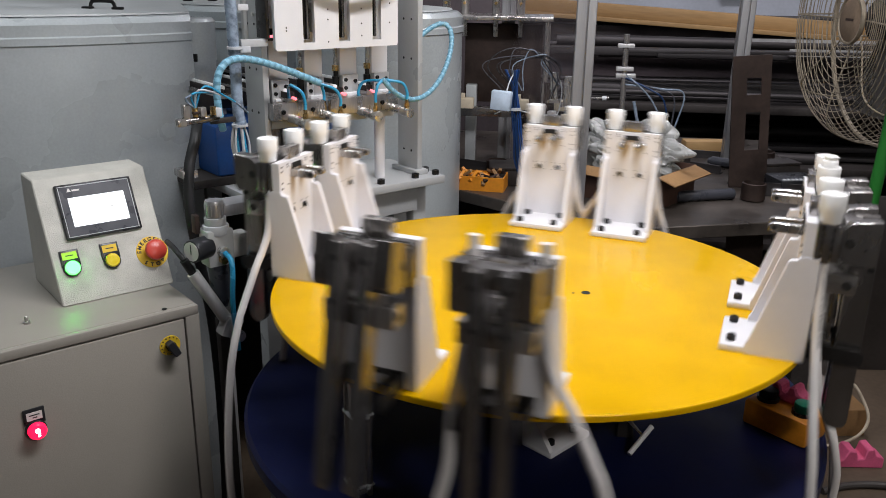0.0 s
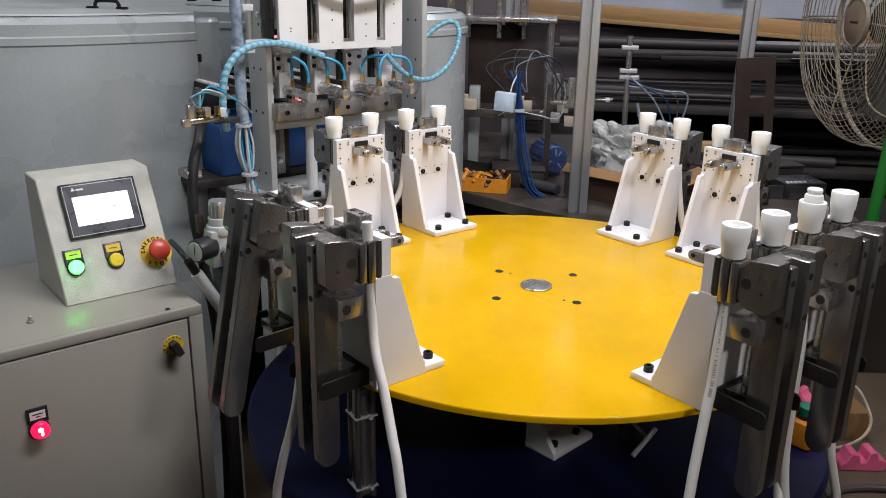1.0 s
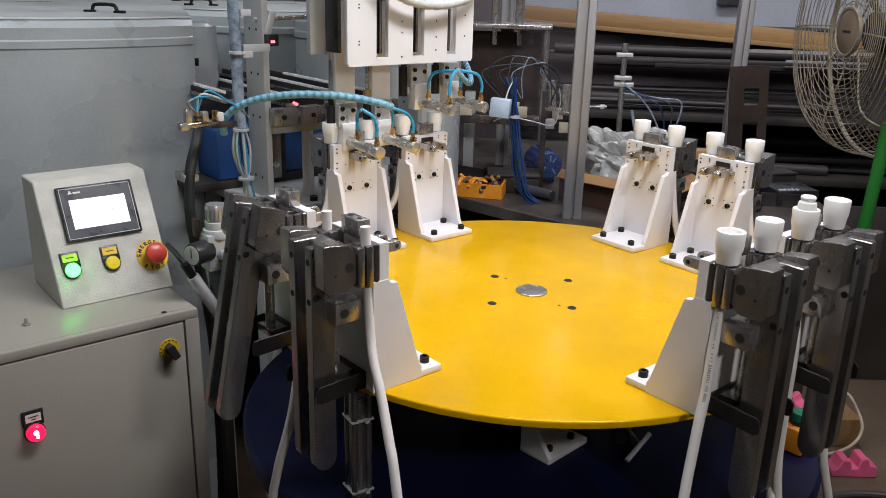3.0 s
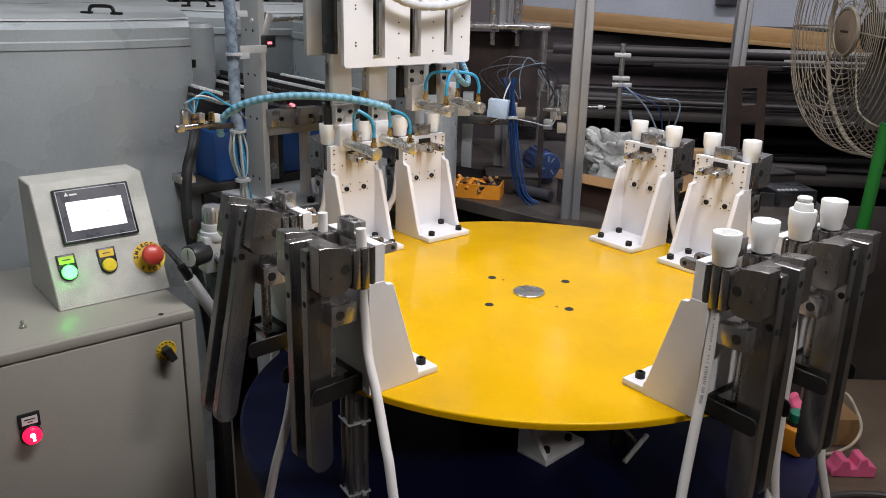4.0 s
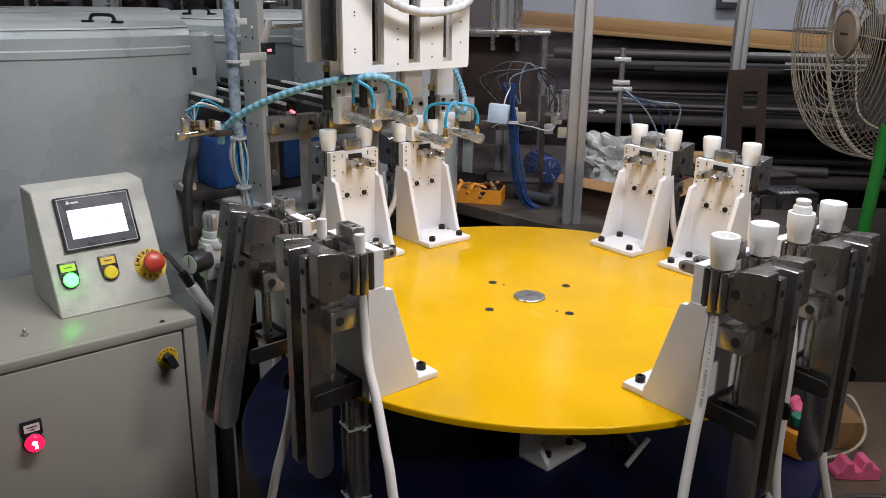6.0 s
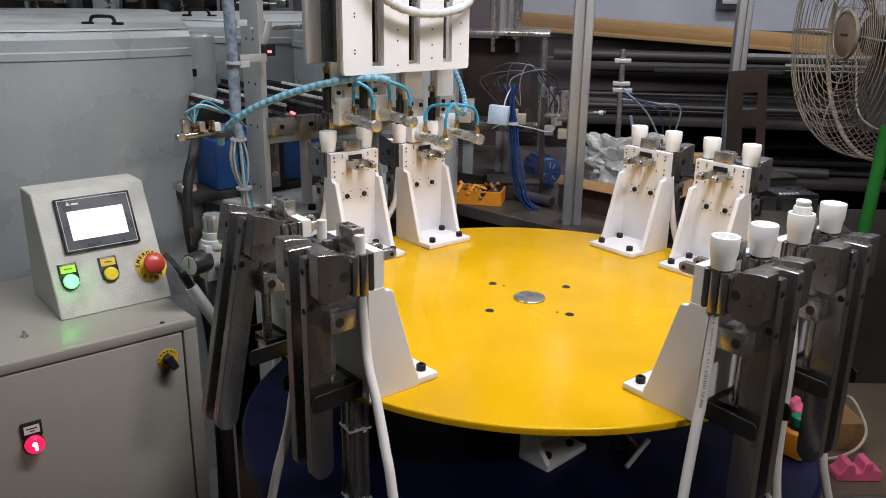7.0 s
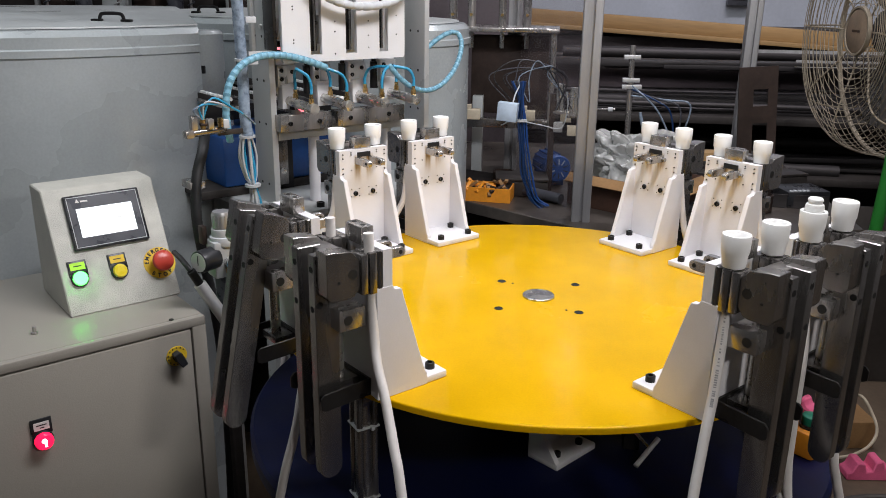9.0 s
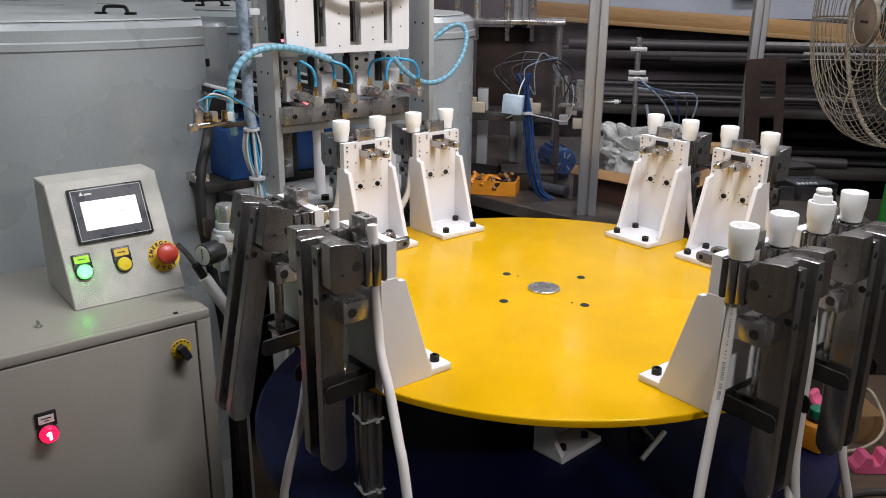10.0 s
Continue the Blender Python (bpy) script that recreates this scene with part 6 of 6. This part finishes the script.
def right_side():
    solo("green_post", C((0.762, 0.68, 0.0), (0.814, 0.68, 1.12), 0.015, seg=20), GREEN, "green enamelled steel tube standing upright", "post")
    # grey sheet standing behind the turntable
    solo("steel_sheet", B(-0.10, 1.10, 0, 0.006, 0, 0.68, 0.001), SHEETGREY, "dull grey steel sheet leaning upright", "steel sheet", pose(0.95, 1.62, 0, 0, 0, 6))
    # pendant box on the blue base
    p = thing("pendant_box", "orange push-button box with black and green buttons", "push-button box", pose(0.428, -0.085, 0.70, 0, 0, -44))
    part("housing", B(-0.056, 0.056, -0.035, 0.035, 0.0, 0.045, 0.006), ORANGE, p)
    for x, mt, lb in ((-0.030, BOLT, "black button"), (0.032, GREENCAP, "dull green button")):
        part("button", C((x, -0.006, 0.045), (x, -0.006, 0.065), 0.015, seg=24, bevel=0.002), mt, p, lb)
        part("collar", C((x, -0.006, 0.043), (x, -0.006, 0.051), 0.018, seg=24), BLACKPLASTIC, p)
    solo("pink_foam", foam(0.034), PINK, "small pink notched foam block on the orange box", "foam block", pose(0.436, -0.063, 0.745, 0, 0, -44), group="foam blocks")
    solo("pink_foam", foam(0.068), PINK, "pink notched foam block on the floor", "foam block", pose(1.016, 0.985, 0.0, 0, 0, 6), group="foam blocks")
    c = solo("cardboard_box", B(-0.055, 0.055, -0.07, 0.07, 0, 0.095, 0.003), CARD, "brown cardboard box on the floor", "box", pose(1.03, 1.21, 0, 0, 0, 10))
    solo("floor_hose", T([(0.86, 0.80, 0.01), (0.95, 0.84, 0.01), (1.05, 0.85, 0.012), (1.2, 0.83, 0.012), (1.35, 0.78, 0.012)], 0.011, 10, 8), SHEETGREY, "dull green-grey hose on the floor", "hose")
    solo("floor_cable", T([(0.946, 1.06, 0.006), (0.997, 1.05, 0.028), (1.04, 1.05, 0.062), (1.065, 1.07, 0.10), (1.06, 1.10, 0.14), (1.03, 1.15, 0.185), (1.02, 1.24, 0.10), (1.02, 1.30, 0.006)], 0.005, 8, 8), PALEBLOCK, "grey cable over the floor", "cable")


def foam(w):
    bm = bmesh.new()
    poly = [(-w, 0), (w, 0), (w, w * 0.5), (w * 0.62, w * 0.62), (w * 0.5, w * 0.95), (w * 0.2, w * 0.9), (w * 0.1, w * 0.45), (-w * 0.15, w * 0.4), (-w * 0.25, w * 0.8), (-w * 0.6, w * 0.85), (-w * 0.8, w * 0.4), (-w, w * 0.3)]
    prism(bm, poly, -w * 0.45, w * 0.45, lambda a, b, c: (a, c, b), 0.003)
    return bm


right_side()


SWUNG = solo("loose_pipe", T([(0, 0, 0), (0.10, 0, 0.006), (0.24, 0, 0.004), (0.42, 0, -0.02)], 0.0085, 14, 6), PVC, "white plastic pipe swung past behind the turntable", "pipe")
SWING = [(0, 1.55, 0.30, 20), (4.2, 1.30, 0.34, 22), (4.5, 0.892, 0.261, 29), (4.6, 0.887, 0.260, 30), (4.7, 0.953, 0.269, 34), (4.8, 0.937, 0.264, 46), (4.9, 0.866, 0.337, 54), (5.0, 0.865, 0.513, 40),
         (5.1, 0.863, 0.608, 22), (5.2, 0.862, 0.655, 14), (5.35, 1.08, 0.70, 8), (5.7, 1.40, 0.72, 8), (10, 1.60, 0.72, 8)]


def upper_left():
    """Dark machinery beyond the bowl feeders, seen over their lids."""
    r = thing("rear_machinery", "dark machinery and rods behind the bowl feeders", "machine", pose(-1.7, 2.2, 0))
    rnd = random.Random(21)
    part("frame", B(-1.0, 1.05, 0.3, 0.7, 0, 1.9, 0.01), DARKRACK, r)
    for i in range(16):
        x = -0.6 + 1.6 * i / 15 + rnd.uniform(-0.03, 0.03)
        z = rnd.uniform(1.25, 1.35)
        k = i % 4
        if k == 0:
            part("rod", C((x, 0.1, 0.9), (x, 0.1, 1.9), rnd.uniform(0.008, 0.016), seg=12), ALU, r)
        elif k == 1:
            part("block", B(x - 0.05, x + 0.05, 0.0, 0.2, 0.9, z + 0.14, 0.008), RUST, r)
        elif k == 2:
            part("cylinder", C((x, 0.05, 0.9), (x, 0.05, z + 0.2), 0.035, seg=18), BEZEL, r)
        else:
            part("panel", B(x - 0.06, x + 0.06, 0.15, 0.2, 0.9, 1.8, 0.004), LIDGREY if i % 8 == 3 else DARKRACK, r)
    for i in range(5):
        x = -0.5 + 0.33 * i
        coil = [(x + 0.014 * math.cos(q * 0.9), -0.02 + 0.014 * math.sin(q * 0.9), 1.18 + 0.004 * q) for q in range(70)]
        part("spring", T(coil, 0.003, 6, 2), ALU if i % 2 else BEZEL, r, "coil spring round a rod")
        part("spring_rod", C((x, -0.02, 0.9), (x, -0.02, 1.55), 0.006, seg=10), STEEL, r)
        part("cross_rod", C((x - 0.08, -0.04, 1.335 + 0.012 * (i % 3)), (x + 0.12, -0.04, 1.335 + 0.012 * (i % 3)), 0.007, seg=12), CHROME, r)
        part("rod_end", B(x + 0.10, x + 0.14, -0.06, -0.02, 1.32 + 0.012 * (i % 3), 1.35 + 0.012 * (i % 3), 0.003), STEEL, r)
    return r


upper_left()


# ---------------------------------------------------------------- what moves
def lerp_rows(rows, t):
    for (a, x), (b, y) in zip(rows, rows[1:]):
        if a <= t <= b:
            k = (t - a) / (b - a)
            return x + (y - x) * k
    return rows[-1][1]


SPIN = [(0, 0.2610), (0.1, 0.410), (0.2, 0.522), (0.3, 0.628), (0.4, 0.706), (0.5, 0.733), (0.6, 0.755), (0.7, 0.765), (0.8, 0.7684), (10, 0.7684)]
SLIDE = [(0, 0.0), (1.15, 0.0), (1.3, 0.03), (1.5, 0.18), (1.75, 0.39), (2.0, 0.61), (2.25, 0.83), (2.45, 0.985), (2.55, 1.0), (7.2, 1.0), (7.35, 0.95), (7.5, 0.83),
         (7.75, 0.64), (8.0, 0.44), (8.25, 0.25), (8.5, 0.10), (8.7, 0.02), (8.85, 0.0), (10, 0.0)]
DROP_L = [(0, -0.055), (0.72, -0.055), (0.88, 0.0), (2.6, 0.0), (2.78, -0.066), (4.22, -0.066), (4.38, 0.0), (10, 0.0)]
DROP_R = [(0, -0.055), (0.52, -0.055), (0.68, 0.0), (5.42, 0.0), (5.62, -0.052), (7.02, -0.052), (7.18, 0.0), (10, 0.0)]


def hermite(p0, t0, p1, t1, n):
    out = []
    for i in range(n):
        s = i / (n - 1)
        out.append((2 * s ** 3 - 3 * s ** 2 + 1) * p0 + (s ** 3 - 2 * s ** 2 + s) * t0 + (-2 * s ** 3 + 3 * s ** 2) * p1 + (s ** 3 - s ** 2) * t1)
    return out


def bend(p0, d0, p1, d1, length, n):
    """Points of a curve of the given length between two ends with given directions."""
    lo, hi = 0.02, 2.5
    for _ in range(30):
        k = (lo + hi) / 2
        pts = hermite(p0, d0 * k, p1, d1 * k, 80)
        L = sum((b - a).length for a, b in zip(pts, pts[1:]))
        lo, hi = (lo, k) if L > length else (k, hi)
    acc, want, out, i = 0.0, L / n, [], 0
    marks = [(j + 0.5) * want for j in range(n)]
    for a, b in zip(pts, pts[1:]):
        d = (b - a).length
        while i < n and acc + d >= marks[i]:
            q = a + (b - a) * ((marks[i] - acc) / d)
            out.append((q, (b - a).normalized()))
            i += 1
        acc += d
    while len(out) < n:
        out.append((pts[-1], (pts[-1] - pts[-2]).normalized()))
    return out


def motions():
    rest = SPIN[-1][1]
    for ob, m in [(TABLE, pose(0, 0, TOP))] + CARRIED:
        walk(ob, [(t, Matrix.Rotation(rest - a, 4, "Z") @ m) for t, a in SPIN])
    walk(SWUNG, [(t, pose(x, 0.75, z, 0, -a, 0)) for t, x, z, a in SWING])
    home = mach(0, 0.35, 0)
    walk(CARRIAGE, [(t, home @ Matrix.Translation(REST * (1 - k))) for t, k in SLIDE])
    for g, rows in zip(GRIPS, (DROP_L, DROP_L, DROP_R, DROP_R)):
        walk(g, [(t, pose(0, 0, z)) for t, z in rows])
    times = sorted({round(t, 2) for r in (SLIDE, DROP_L, DROP_R) for t, _ in r})
    for bits, drop, ends in ((BITS_L, DROP_L, 0), (BITS_R, DROP_R, 1)):
        rows = [[] for _ in bits]
        for t in times:
            off = REST * (1 - lerp_rows(SLIDE, t))
            z = lerp_rows(drop, t)
            if ends == 0:
                p0, d0 = Vector((-0.300, 0.56, 1.120)), Vector((-0.20, -0.05, 1.0))
                p1, d1 = Vector((-0.062, 0.334, 1.250 + z)) + off, Vector((1.0, -0.05, -0.42))
                L = 0.350 + 0.03 * lerp_rows(SLIDE, t)
            else:
                p0, d0 = Vector((0.246, 0.655, 1.262)), Vector((1.0, -0.15, 0.85))
                p1, d1 = Vector((0.098, 0.334, 1.246 + z)) + off, Vector((-1.0, 0.1, 1.25))
                L = 0.44
            for i, (q, d) in enumerate(bend(p0, d0.normalized(), p1, d1.normalized(), L, len(bits))):
                rows[i].append((t, MF @ Matrix.Translation(q) @ d.to_track_quat("Z", "Y").to_matrix().to_4x4()))
        for ob, r in zip(bits, rows):
            walk(ob, r)


motions()
